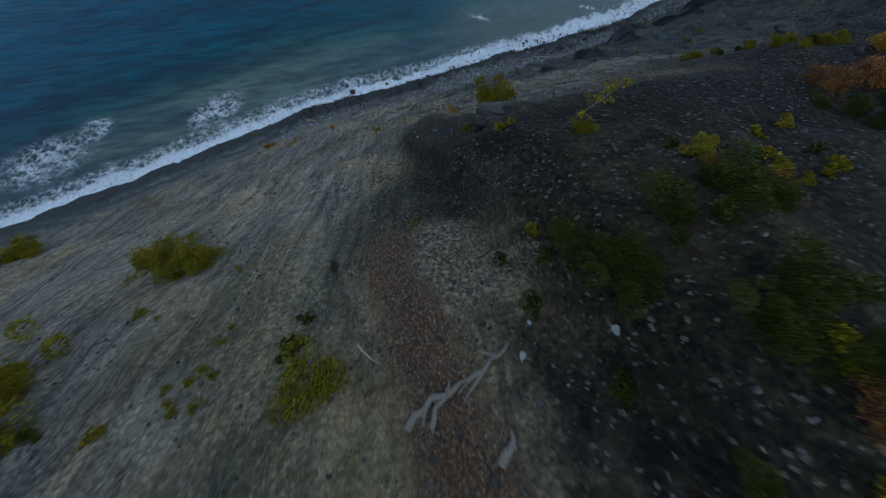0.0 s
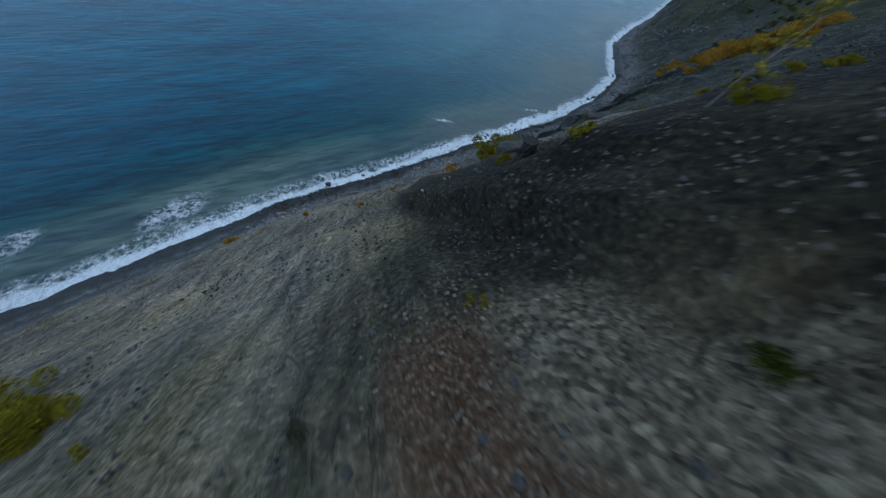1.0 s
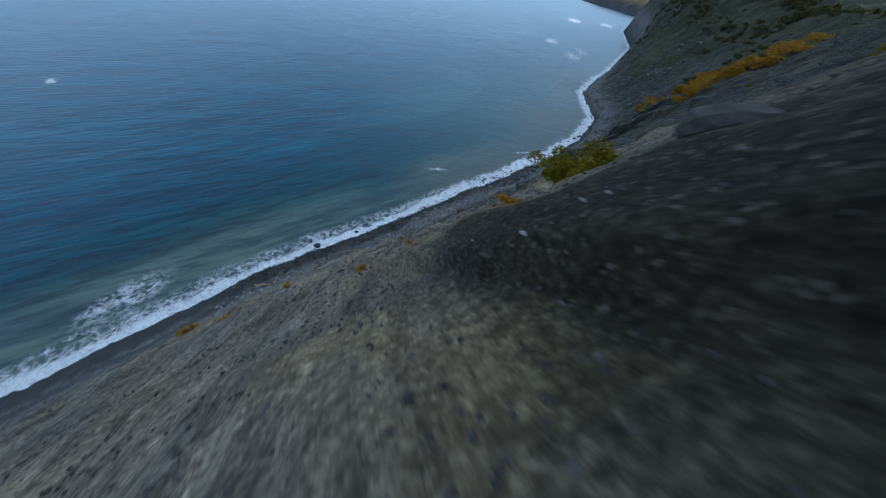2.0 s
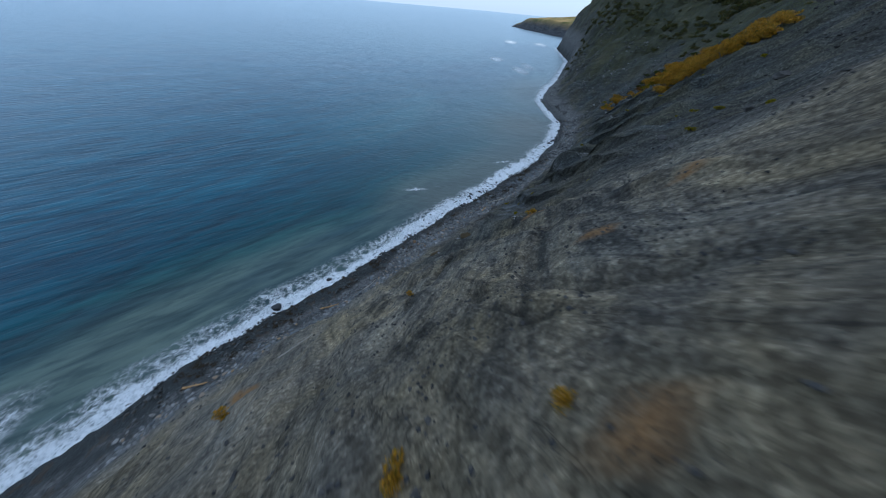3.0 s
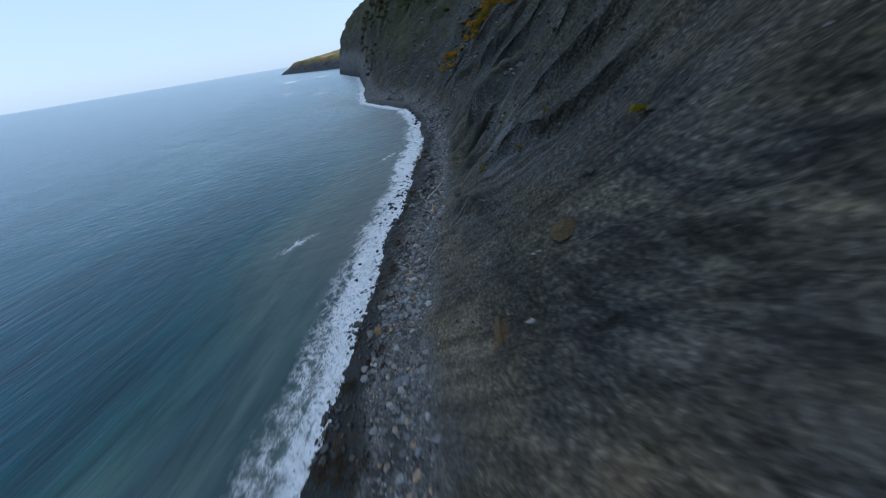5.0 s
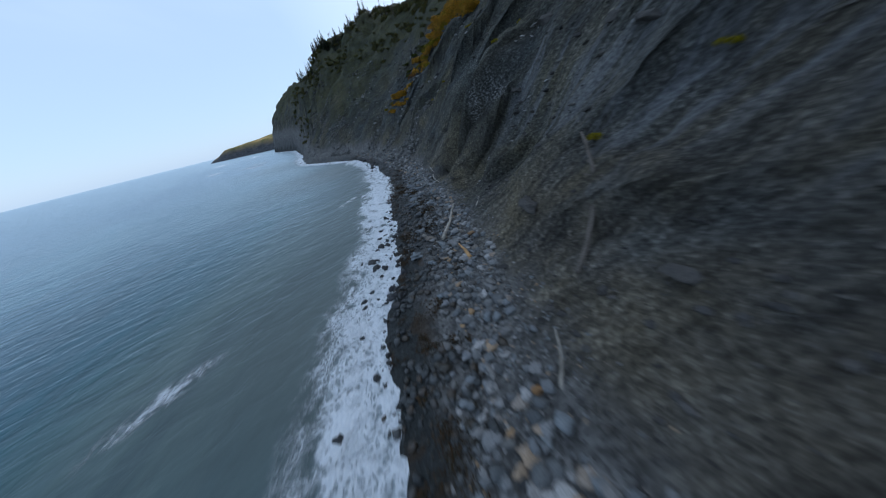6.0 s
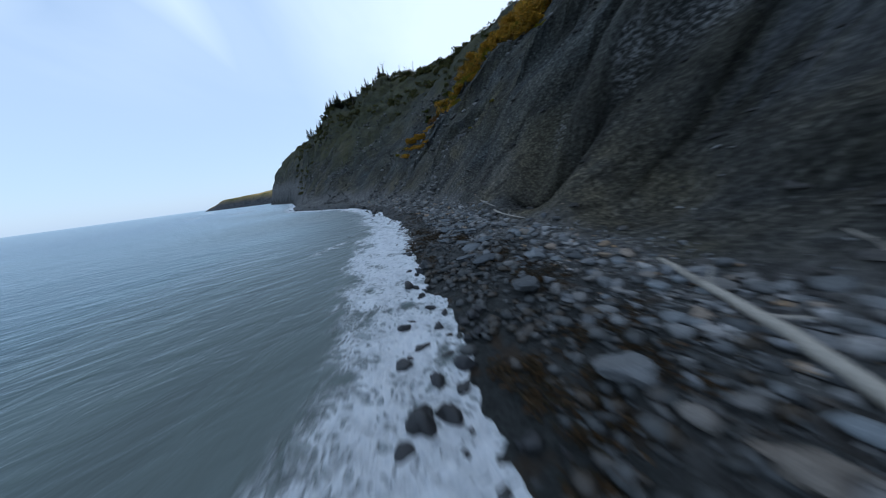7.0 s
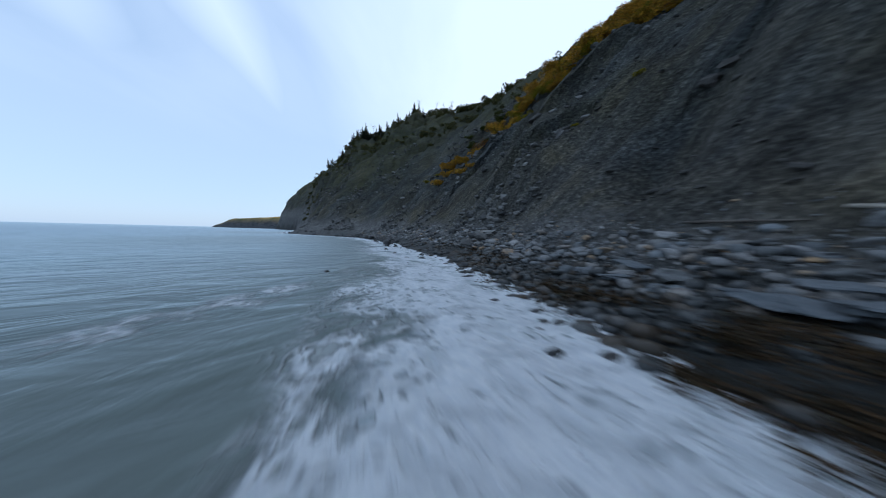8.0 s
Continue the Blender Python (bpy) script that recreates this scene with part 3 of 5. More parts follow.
def height(x, y, rough=True):
    x, y = np.asarray(x, float), np.asarray(y, float)
    d, s = shore_frame(x, y)
    # a hollow worn into the foot of the cliff
    d = d - 4.2 * np.exp(-((x - 14.0) / 2.8) ** 2 - ((y - 2.6) / 3.6) ** 2) - 3.0 * np.exp(-((x - 11.2) / 2.4) ** 2 - ((y - 13.6) / 2.2) ** 2) - 2.4 * np.exp(-((x - 15.2) / 2.2) ** 2 - ((y + 6.0) / 2.6) ** 2)
    d = d + 0.7 * gradient_noise(x / 7, y / 7, 40) * smooth(60, 20, np.abs(d))
    k = np.clip(np.searchsorted(STATIONS, s) - 1, 0, len(STATIONS) - 2)
    w = np.clip((s - STATIONS[k]) / (STATIONS[k + 1] - STATIONS[k]), 0, 1)
    w = w * w * (3 - 2 * w)
    i = np.clip(np.searchsorted(STEPS, d) - 1, 0, len(STEPS) - 2)
    v = np.clip((d - STEPS[i]) / (STEPS[i + 1] - STEPS[i]), 0, 1)
    z = (TABLE[k, i] * (1 - v) + TABLE[k, i + 1] * v) * (1 - w) + (TABLE[k + 1, i] * (1 - v) + TABLE[k + 1, i + 1] * v) * w
    z = np.where(d < 0, np.maximum(d * 0.14, -7.0), z)
    if rough:
        run = 0.97 * y + 0.22 * x
        slope = smooth(6, 11, d) * smooth(140, 60, d)
        far = smooth(70, 120, y)
        gully = (np.abs(gradient_noise((run + 0.15 * d) / 4.6, d / 21, 3)) * -2.0 + 0.5 - 0.8 * np.abs(gradient_noise((run + 0.1 * d) / 1.9, d / 12, 4))) * (1 + 0.9 * smooth(-14, 0, y))
        gully = gully * smooth(6, 10, d) * smooth(46, 22, d) + far * (np.abs(gradient_noise(s / 13, d / 40, 5)) * -6 + 1.6) * smooth(4, 14, d)
        gully = gully + far * smooth(3, 10, d) * smooth(60, 40, d) * (layered(x, y, 14, 4, 8, 0.6) * 4.0 - 1.6 * np.abs(gradient_noise(s / 5.5, d / 25, 9)))
        gully = gully + smooth(-4, 6, y) * smooth(60, 40, y) * smooth(5, 9, d) * smooth(30, 18, d) * (2.6 * np.abs(gradient_noise((run + 0.3 * d) / 9.0, d / 30, 7)) - 0.6)
        knob = layered(x, y, 5.0, 4, 11, 0.4) * (0.75 + 0.75 * smooth(-30, -10, y)) + layered(x, y, 11.0, 2, 12) * 1.3 * smooth(-30, -8, y)
        ledge = (d * 0.35 + 0.11 * run + 1.2 * gradient_noise(x / 9, y / 9, 21)) % 1.0
        ledge = (smooth(0.0, 0.75, ledge) - ledge) * 0.55 * smooth(-0.2, 0.3, gradient_noise(x / 14, y / 14, 22))
        # ribs of rock that rise slowly towards the camera's way and break off steeply
        u = (y + 0.6 * d + 4.5 * gradient_noise(x / 11, y / 11, 23)) / 7.0
        rib = (smooth(0.0, 0.12, u % 1.0) - u % 1.0) * 2.4 * smooth(-38, -22, y) * smooth(70, 40, y) * smooth(7, 10, d) * smooth(38, 20, d)
        rib = rib * smooth(-0.35, 0.25, gradient_noise(x / 13, y / 13, 24))
        n, a = (x - 13.5) * 0.74 + (y - 2.7) * 0.67, (x - 13.5) * 0.67 - (y - 2.7) * 0.74
        rib = rib + (2.6 * smooth(-0.5, 0.5, n) * smooth(7, 1, n) - 1.0 * smooth(-5, -0.5, n) * smooth(0.5, -0.5, n)) * smooth(-4.5, -1, a) * smooth(11, 6, a)
        # bent beds of rock that cross the first slope, a trough round them, and two narrow rifts
        bed = ((0.84 * x + 0.55 * y) + 1.6 * gradient_noise(x / 8, y / 8, 25)) / 1.15
        bed = (np.abs(bed % 1.0 - 0.5) - 0.25) * 0.55 * smooth(-36, -41, y) * smooth(-60, -55, y) * smooth(14, 18, d) * smooth(32, 28, d)
        bed = bed - 0.75 * smooth(0.95, 0.2, way_off(x, y, TROUGH)) - 0.55 * smooth(0.3, 0.08, way_off(x, y, RIFT_1)) - 0.5 * smooth(0.28, 0.08, way_off(x, y, RIFT_2))
        slope = np.maximum(slope, far * smooth(0.8, 4, d) * smooth(140, 60, d))
        z = z + slope * (gully + knob + ledge + rib + bed) + smooth(-1, 3, d) * smooth(9, 5, d) * layered(x, y, 1.6, 3, 31) * 0.22
        z = z + smooth(45, 60, d) * layered(x, y, 12, 3, 51) * 0.9
    return z


# ---- end of the lie of the land ----

def array_mesh(name, verts, faces, material, smooth_faces=True):
    """A mesh from arrays; every face has as many corners as the array is wide."""
    me = bpy.data.meshes.new(name)
    n, k = faces.shape
    me.vertices.add(len(verts))
    me.vertices.foreach_set("co", np.ascontiguousarray(verts, np.float32).ravel())
    me.loops.add(n * k)
    me.loops.foreach_set("vertex_index", np.ascontiguousarray(faces, np.int32).ravel())
    me.polygons.add(n)
    me.polygons.foreach_set("loop_start", np.arange(n, dtype=np.int32) * k)
    me.polygons.foreach_set("loop_total", np.full(n, k, np.int32))
    me.polygons.foreach_set("use_smooth", np.full(n, smooth_faces))
    me.materials.append(material)
    me.update(calc_edges=True)
    return me


def give(me, name, values):
    me.attributes.new(name, "FLOAT", "POINT").data.foreach_set("value", np.ascontiguousarray(values, np.float32))


def part(name, bm, material, parent, label="", smooth_faces=False):
    me = bpy.data.meshes.new(name)
    bm.to_mesh(me)
    bm.free()
    me.materials.append(material)
    if smooth_faces:
        me.polygons.foreach_set("use_smooth", [True] * len(me.polygons))
    ob = new(name, me)
    ob.parent = parent
    return tagged(ob, label)


def piece(name, me, parent, label=""):
    ob = new(name, me)
    ob.parent = parent
    return tagged(ob, label)


def grid_lines(*spans):
    """Joined runs of (start, end, step)."""
    out = [np.arange(a, b, s) for a, b, s in spans]
    return np.concatenate(out + [[spans[-1][1]]])


def grid_faces(nx, ny):
    i = np.arange((nx - 1) * (ny - 1))
    r, c = i // (nx - 1), i % (nx - 1)
    a = r * nx + c
    return np.stack([a, a + 1, a + nx + 1, a + nx], 1)


def blob(x, y, cx, cy, length, width, turn):
    c, s = math.cos(radians(turn)), math.sin(radians(turn))
    u, v = (x - cx) * c + (y - cy) * s, -(x - cx) * s + (y - cy) * c
    return np.exp(-(u / length) ** 2 - (v / width) ** 2)


# ---- ground ----
def build_ground():
    gx = grid_lines((-320, -25, 2), (-25, 76, 0.42), (76, 110, 2), (110, 420, 14))
    gy = grid_lines((-330, -115, 6), (-115, 62, 0.42), (62, 130, 0.9), (130, 400, 2), (400, 720, 12))
    x, y = (a.ravel() for a in np.meshgrid(gx, gy))
    z = height(x, y)
    d, s = shore_frame(x, y)
    faces = grid_faces(len(gx), len(gy))
    keep = (z[faces].max(1) > -5.5)
    faces = faces[keep]
    used = np.zeros(len(x), bool)
    used[faces.ravel()] = True
    index = np.cumsum(used) - 1
    x, y, z, d, s = (a[used] for a in (x, y, z, d, s))
    # a little sideways shift breaks the grid
    jx, jy = 0.35 * layered(x, y, 2.3, 3, 61), 0.35 * layered(x, y, 2.3, 3, 71)
    near = smooth(6, 10, d) * smooth(130, 60, y)
    # the broken edges of the ribs hang over the hollows at the foot of the cliff
    n, a = (x - 13.5) * 0.74 + (y - 2.7) * 0.67, (x - 13.5) * 0.67 - (y - 2.7) * 0.74
    over = 2.0 * np.exp(-((n - 0.6) / 0.9) ** 2) * smooth(-4.5, -1, a) * smooth(11, 6, a)
    jx, jy = jx - 0.74 * over, jy - 0.67 * over
    u = ((y + 0.6 * d + 4.5 * gradient_noise(x / 11, y / 11, 23)) / 7.0) % 1.0
    jy = jy - 1.3 * smooth(0.05, 0.13, u) * smooth(0.35, 0.15, u) * smooth(-38, -22, y) * smooth(60, 40, y) * smooth(8, 11, d) * smooth(36, 20, d) * smooth(-0.35, 0.25, gradient_noise(x / 13, y / 13, 24))
    far = smooth(66, 100, y) * smooth(0.5, 4, d)
    jx = jx * near + far * (2.2 * layered(y, z * 1.3, 7, 4, 62) + 0.8 * layered(y, z, 2.5, 2, 63))
    jy = jy * near + far * (2.2 * layered(x, z * 1.3, 7, 4, 72) + 0.8 * layered(x, z, 2.5, 2, 73))
    me = array_mesh("ground", np.stack([x + jx, y + jy, z], 1), index[faces], M_GROUND)
    patch = layered(x, y, 17, 4, 81)
    clay = (0.25 + 0.75 * smooth(-0.3, 0.15, patch)) * smooth(4, 10, d) * smooth(70, 30, y)
    clay = np.maximum(clay, 0.95 * smooth(-34, -44, y) * smooth(5, 9, d))
    clay = np.maximum(clay, smooth(11, 4, way_off(x, y, [(72, -70), (66, -70), (52, -70), (40, -66), (27, -64)])))
    clay *= 1 - 0.8 * smooth(3.4, 1.6, way_off(x, y, [(58, -57.5), (53, -57)]))
    clay *= 1 - 0.92 * smooth(-49, -43, y - 0.55 * (d - 14))
    clay *= 1 - 0.92 * smooth(4.2, 2.0, way_off(x, y, [(60.5, -60.2), (57, -57), (56, -52), (59, -46), (60, -38)]) + 1.2 * layered(x, y, 4, 3, 83))
    clay *= 1 - 0.35 * smooth(-51, -45, y) * smooth(35, 26, d)
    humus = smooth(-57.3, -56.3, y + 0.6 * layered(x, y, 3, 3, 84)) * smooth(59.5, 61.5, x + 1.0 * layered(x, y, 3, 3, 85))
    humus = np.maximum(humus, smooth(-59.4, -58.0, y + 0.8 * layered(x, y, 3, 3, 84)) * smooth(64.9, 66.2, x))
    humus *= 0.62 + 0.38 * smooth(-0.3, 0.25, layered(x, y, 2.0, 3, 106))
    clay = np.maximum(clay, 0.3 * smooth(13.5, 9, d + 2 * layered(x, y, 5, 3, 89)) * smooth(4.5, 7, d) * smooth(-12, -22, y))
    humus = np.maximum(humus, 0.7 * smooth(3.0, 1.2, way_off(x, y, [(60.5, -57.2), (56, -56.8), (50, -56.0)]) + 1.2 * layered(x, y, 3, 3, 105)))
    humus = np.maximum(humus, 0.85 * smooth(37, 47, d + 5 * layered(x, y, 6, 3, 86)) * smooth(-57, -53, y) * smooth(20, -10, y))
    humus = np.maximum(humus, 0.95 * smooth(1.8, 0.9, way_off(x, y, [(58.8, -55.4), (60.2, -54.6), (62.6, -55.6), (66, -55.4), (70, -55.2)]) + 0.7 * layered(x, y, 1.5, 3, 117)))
    soil = smooth(1.9, 0.7, way_off(x, y, [(62.5, -60.8), (64.5, -61.0), (67, -60.8), (71, -60.4)]) + 0.5 * layered(x, y, 1.2, 3, 91))
    soil = np.maximum(soil, 0.8 * smooth(3.5, 1.0, way_off(x, y, [(64.5, -52), (72, -55)]) + layered(x, y, 2.5, 3, 92)))
    moss = smooth(6, 2, way_off(x, y, [(62, -68), (68, -67)]) + 3 * layered(x, y, 3, 3, 94)) * 0.8
    moss = np.maximum(moss, smooth(4, 1.5, way_off(x, y, [(68, -53), (62, -53.5)]) + 2 * layered(x, y, 2.5, 3, 95)) * 0.3)
    moss = np.maximum(moss, smooth(48, 60, d) * 0.9 * smooth(-50, -44, y))
    moss = np.maximum(moss, 0.85 * smooth(27, 32, d + 3 * layered(x, y, 7, 3, 87)) * smooth(6, 18, y) * smooth(120, 80, y))
    moss = np.maximum(moss, 0.95 * smooth(62, 95, y) * smooth(9, 20, d + 12 * layered(x, y, 14, 4, 88)))
    wet = smooth(2.8, 1.3, d + 1.0 * layered(x, y, 3.0, 3, 96) - 1.1 * smooth(-42, -48, y)) * smooth(8, 5, d)
    wet = np.maximum(wet, 0.95 * smooth(5.8, 3.6, d + 2.2 * layered(x, y, 3.5, 3, 100)) * smooth(-20, -11, y) * smooth(40, 20, y))
    wet = np.maximum(wet, 0.8 * smooth(0.9, 0.3, np.abs(d - 4.6 + 1.2 * layered(x, y, 6, 3, 97))) * smooth(-40, -46, y))
    wide = 2.4 * smooth(-38, -46, y)
    beach = smooth(7.6 + wide, 5.2 + wide * 0.6, d + 1.5 * layered(x, y, 4, 3, 98)) * 0.95
    beds = smooth(-34, -40, y) * smooth(-62, -56, y) * smooth(10, 15, d) * smooth(36, 29, d)
    rubble = smooth(1.2, 0.4, way_off(x, y, [(62.2, -59.3), (62.6, -58.6), (63.4, -57.9), (64.4, -57.7)]) + 0.9 * layered(x, y, 1.6, 3, 108))
    rubble = np.maximum(rubble, 0.9 * smooth(1.5, 0.5, way_off(x, y, [(63.2, -59.4), (64.3, -58.6)]) + 0.9 * layered(x, y, 1.6, 3, 109)))
    coal = smooth(-32, -6, y) * smooth(8, 13, d + 2 * layered(x, y, 7, 3, 113)) * smooth(90, 50, y)
    crags = layered(s + 0.3 * d, d * 0.45, 11, 4, 114, 0.6)
    coal = np.maximum(coal, smooth(40, 70, y) * smooth(5, 11, d + 4 * layered(x, y, 12, 3, 115)) * smooth(-0.35, 0.2, crags))
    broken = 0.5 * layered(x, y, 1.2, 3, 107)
    # painted shade: trough floor, then under the overhanging rib, then the narrow rifts
    hollow_shade = 0.6 * smooth(0.6, 0.1, way_off(x, y, TROUGH) + broken)
    hollow_shade = np.maximum(hollow_shade, 0.9 * np.exp(-((n + 0.9 + broken) / 1.3) ** 2) * smooth(-4.5, -1, a) * smooth(10, 6, a))
    hollow_shade = np.maximum(hollow_shade, 0.8 * smooth(0.4, 0.1, np.minimum(way_off(x, y, RIFT_1), way_off(x, y, RIFT_2)) + 0.4 * broken))
    ochre = np.zeros(len(x))
    for cx, cy, length, width, turn in ((42.45, -48.9, 0.55, 0.4, 60), (43.5, -44.4, 0.6, 0.35, 70), (34.4, -39.4, 0.9, 0.6, 30), (48.6, -53.8, 0.8, 0.6, 0), (46.3, -57.0, 0.9, 0.22, 95), (31.0, -66.5, 1.4, 0.6, 60), (22.4, -41.7, 0.7, 0.35, 80)):
        ochre = np.maximum(ochre, blob(x, y, cx, cy, length, width, turn))
    ochre = smooth(0.3, 0.6, ochre + 0.35 * layered(x, y, 1.5, 3, 99))
    quartz = np.zeros(len(x))
    for line, w in VEINS:
        quartz = np.maximum(quartz, smooth(w, 0.2 * w, way_off(x, y, line) + 0.7 * layered(x, y, 1.4, 3, 116)))
    for name, v in (("quartz", quartz), ("along", 0.97 * y + 0.22 * x), ("beds", beds), ("hollow_shade", hollow_shade), ("loam", 1.2 * smooth(50, 58, x) * smooth(-46, -52, y) * smooth(-65, -61, y)), ("rubble", rubble), ("coal", coal), ("slab", smooth(4.5, 1.5, way_off(x, y, [(21.0, -8), (22.0, -18), (23.5, -27)]) + 3 * layered(x, y, 5, 3, 104))), ("dust", smooth(-58.2, -61, y + 1.5 * layered(x, y, 4, 3, 103)) * np.maximum(smooth(59, 62, x), smooth(-62, -65, y) * smooth(42, 50, x))), ("inland", d), ("humus", humus), ("beach", beach), ("ochre", ochre), ("clay", clay), ("soil", soil), ("moss", moss), ("wet", wet)):
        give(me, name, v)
    return tagged(new("ground", me), "steep dark grey shale slope above a narrow stony beach", "hillside", kind="structure")


ground = build_ground()


# ---- sea ----
def build_sea():
    def fan(a, b, n):
        return a * (b / a) ** np.linspace(0, 1, n)
    gx = np.concatenate([-fan(4700, 345, 30), grid_lines((-330, -60, 3.5), (-60, -12, 1), (-12, 34, 0.3), (34, 90, 2))])
    gy = np.concatenate([-fan(4700, 150, 28), grid_lines((-140, -105, 1), (-105, 62, 0.35), (62, 140, 1), (140, 420, 3.5)), fan(440, 4700, 30)])
    x, y = (a.ravel() for a in np.meshgrid(gx, gy))
    d, s = shore_frame(x, y)
    off = -d
    wob = off + 1.1 * layered(x, y, 5.5, 4, 101)
    wide = 0.72 + 0.6 * smooth(-46, -24, y) + 0.28 * blob(x, y, 0, 2, 30, 7, 0)
    foam = smooth(-3.5, -1.0, wob) * smooth(3.8 * wide, 1.6 * wide, wob)
    foam = np.maximum(foam, 0.3 * smooth(6.5, 3.0, wob) * smooth(-3, 0, wob))
    foam *= 1 + 0.25 * smooth(60, 140, y) + 0.35 * smooth(-5, 0, y) * smooth(14, 8, y)
    for cx, cy, length, width, turn, power in ((13, -92.5, 6, 3.0, -60, 0.46), (19.5, -123.5, 8, 4.5, -70, 0.42), (14, -115.5, 4, 2.4, -50, 0.42),
                                               (-5, -27, 2.8, 0.8, 62, 0.5), (-166, 174, 13, 5, -45, 0.95), (-117, 149, 18, 6, -40, 0.6),
                                               (-291, 338, 26, 8, -45, 0.9), (-262, 372, 22, 8, -45, 0.85), (-100, -129, 2.2, 1.2, 20, 0.9),
                                               (-4.5, 6, 3.0, 0.7, 70, 0.5), (-130, 175, 22, 5, -42, 0.45), (-640, 755, 60, 12, -20, 0.8)):
        foam = np.maximum(foam, power * blob(x, y, cx, cy, length, width, turn))
    foam = np.maximum(foam, 0.9 * smooth(11, 4, way_off(x, y, [(-655, 748), (-526, 708), (-371, 591)])))
    foam *= 1 - 0.85 * blob(x, y, 3.6, 2.35, 0.75, 0.28, 20)
    foam *= 1 - 0.6 * smooth(0.1, 0.4, layered(x, y, 1.5, 3, 122)) * smooth(-20, -8, y)
    calm = smooth(-1, 5, off)
    turn = smooth(-48, -22, y)
    z = 0.05 * calm * (1 - turn) * layered(x, y * 0.25, 3.2, 2, 111) + 0.05 * calm * turn * layered(x * 0.66 - y * 0.75, (x * 0.75 + y * 0.66) * 0.55, 3.4, 2, 112) + 0.02
    z += 0.20 * smooth(1.2, 3.0, wob) * smooth(6.0, 3.6, wob) * smooth(160, 80, np.abs(y)) * (0.6 + layered(x, y, 6, 2, 121))
    z += foam * smooth(5, 1, off) * layered(x, y, 0.9, 3, 131) * 0.09
    z += 0.10 * calm * smooth(500, 100, off) * layered(x, y, 15, 2, 141)
    faces = grid_faces(len(gx), len(gy))
    faces = faces[d[faces].min(1) < 4.0]
    used = np.zeros(len(x), bool)
    used[faces.ravel()] = True
    index = np.cumsum(used) - 1
    me = array_mesh("sea", np.stack([x, y, z], 1)[used], index[faces], M_SEA)
    give(me, "off", off[used])
    give(me, "foam", foam[used])
    give(me, "turn", turn[used])
    give(me, "milk_sheen", np.clip(blob(x, y, -40, 28, 75, 42, 125) + 0.35 * smooth(40, 200, y), 0, 1)[used])
    give(me, "murk", np.maximum(blob(x, y, -22, 42, 26, 20, 120), 0.7 * blob(x, y, -62, 95, 40, 18, 130) + 0.8 * smooth(-50, -24, y) * smooth(70, 40, y) * smooth(26, 4, off) + 0.3 * smooth(-40, -56, y) * smooth(30, 5, off))[used])
    return tagged(new("sea", me), "choppy blue-green sea with white surf along the stones", "sea", kind="structure")


sea = build_sea()


# ---- far headland ----
def build_headland():
    ax, ay = np.array((0.875, -0.483)), np.array((0.483, 0.875))
    gu, gv = grid_lines((-30, 130, 5), (130, 620, 12)), grid_lines((-16, 60, 4), (60, 330, 14))
    u, v = (a.ravel() for a in np.meshgrid(gu, gv))
    v2 = v + 10 * layered(u, v, 60, 3, 201) + 5
    top = 5 + 20 * smooth(-10, 110, u) + 3 * layered(u, v, 70, 3, 202)
    top = top + 14 * smooth(15, 150, v2) * smooth(30, 190, u)
    rise = smooth(-2, 18, v2) * smooth(-26, 6, u) * smooth(330, 240, v2)
    z = -3 + (top + 3) * rise
    p = np.array((-650.0, 751.0))
    me = array_mesh("headland", np.stack([p[0] + u * ax[0] + v * ay[0], p[1] + u * ax[1] + v * ay[1], z], 1), grid_faces(len(gu), len(gv)), M_TURF)
    give(me, "steep", np.clip(smooth(17, 8, v2) + 0.7 * smooth(20, -5, u), 0, 1))
    return tagged(new("headland", me), "low sunlit headland with ochre turf on dark cliffs", "headland", kind="structure")


headland = build_headland()


# ---- stones ----
def ball(divisions):
    bm = bmesh.new()
    bmesh.ops.create_icosphere(bm, subdivisions=divisions, radius=1.0)
    v = np.array([p.co[:] for p in bm.verts])
    f = np.array([[q.index for q in g.verts] for g in bm.faces])
    bm.free()
    return v, f


BALL_1, BALL_2, BALL_3 = ball(1), ball(2), ball(3)


def stone_shape(rng, base, angular=0.5):
    """A worn or broken stone about 1 m across."""
    v, f = base
    v = v.copy()
    for _ in range(6):
        n = rng.normal(size=3)
        n /= np.linalg.norm(n)
        cut = 0.55 + 0.35 * rng.rand()
        over = np.maximum(v @ n - cut, 0)
        v -= angular * 1.4 * np.outer(over, n)
    k = rng.rand(4) * 9
    v *= (1 + 0.16 * (np.sin(v @ rng.normal(size=3) * 2 + k[0]) + np.sin(v @ rng.normal(size=3) * 3 + k[1])))[:, None]
    if len(v) > 100:
        v *= (1 + 0.05 * np.sin(v @ rng.normal(size=3) * 6 + k[2]) + 0.04 * np.sin(v @ rng.normal(size=3) * 9 + k[3]))[:, None]
    return v * 0.5, f


def tumbled(rng, n):
    """n random turns as matrices, mostly lying flat."""
    a, b = rng.rand(n) * 2 * np.pi, rng.normal(size=n) * 0.3
    ca, sa, cb, sb = np.cos(a), np.sin(a), np.cos(b), np.sin(b)
    o, l = np.zeros(n), np.ones(n)
    rz = np.stack([ca, -sa, o, sa, ca, o, o, o, l], 1).reshape(n, 3, 3)
    rx = np.stack([l, o, o, o, cb, -sb, o, sb, cb], 1).reshape(n, 3, 3)
    return rz @ rx


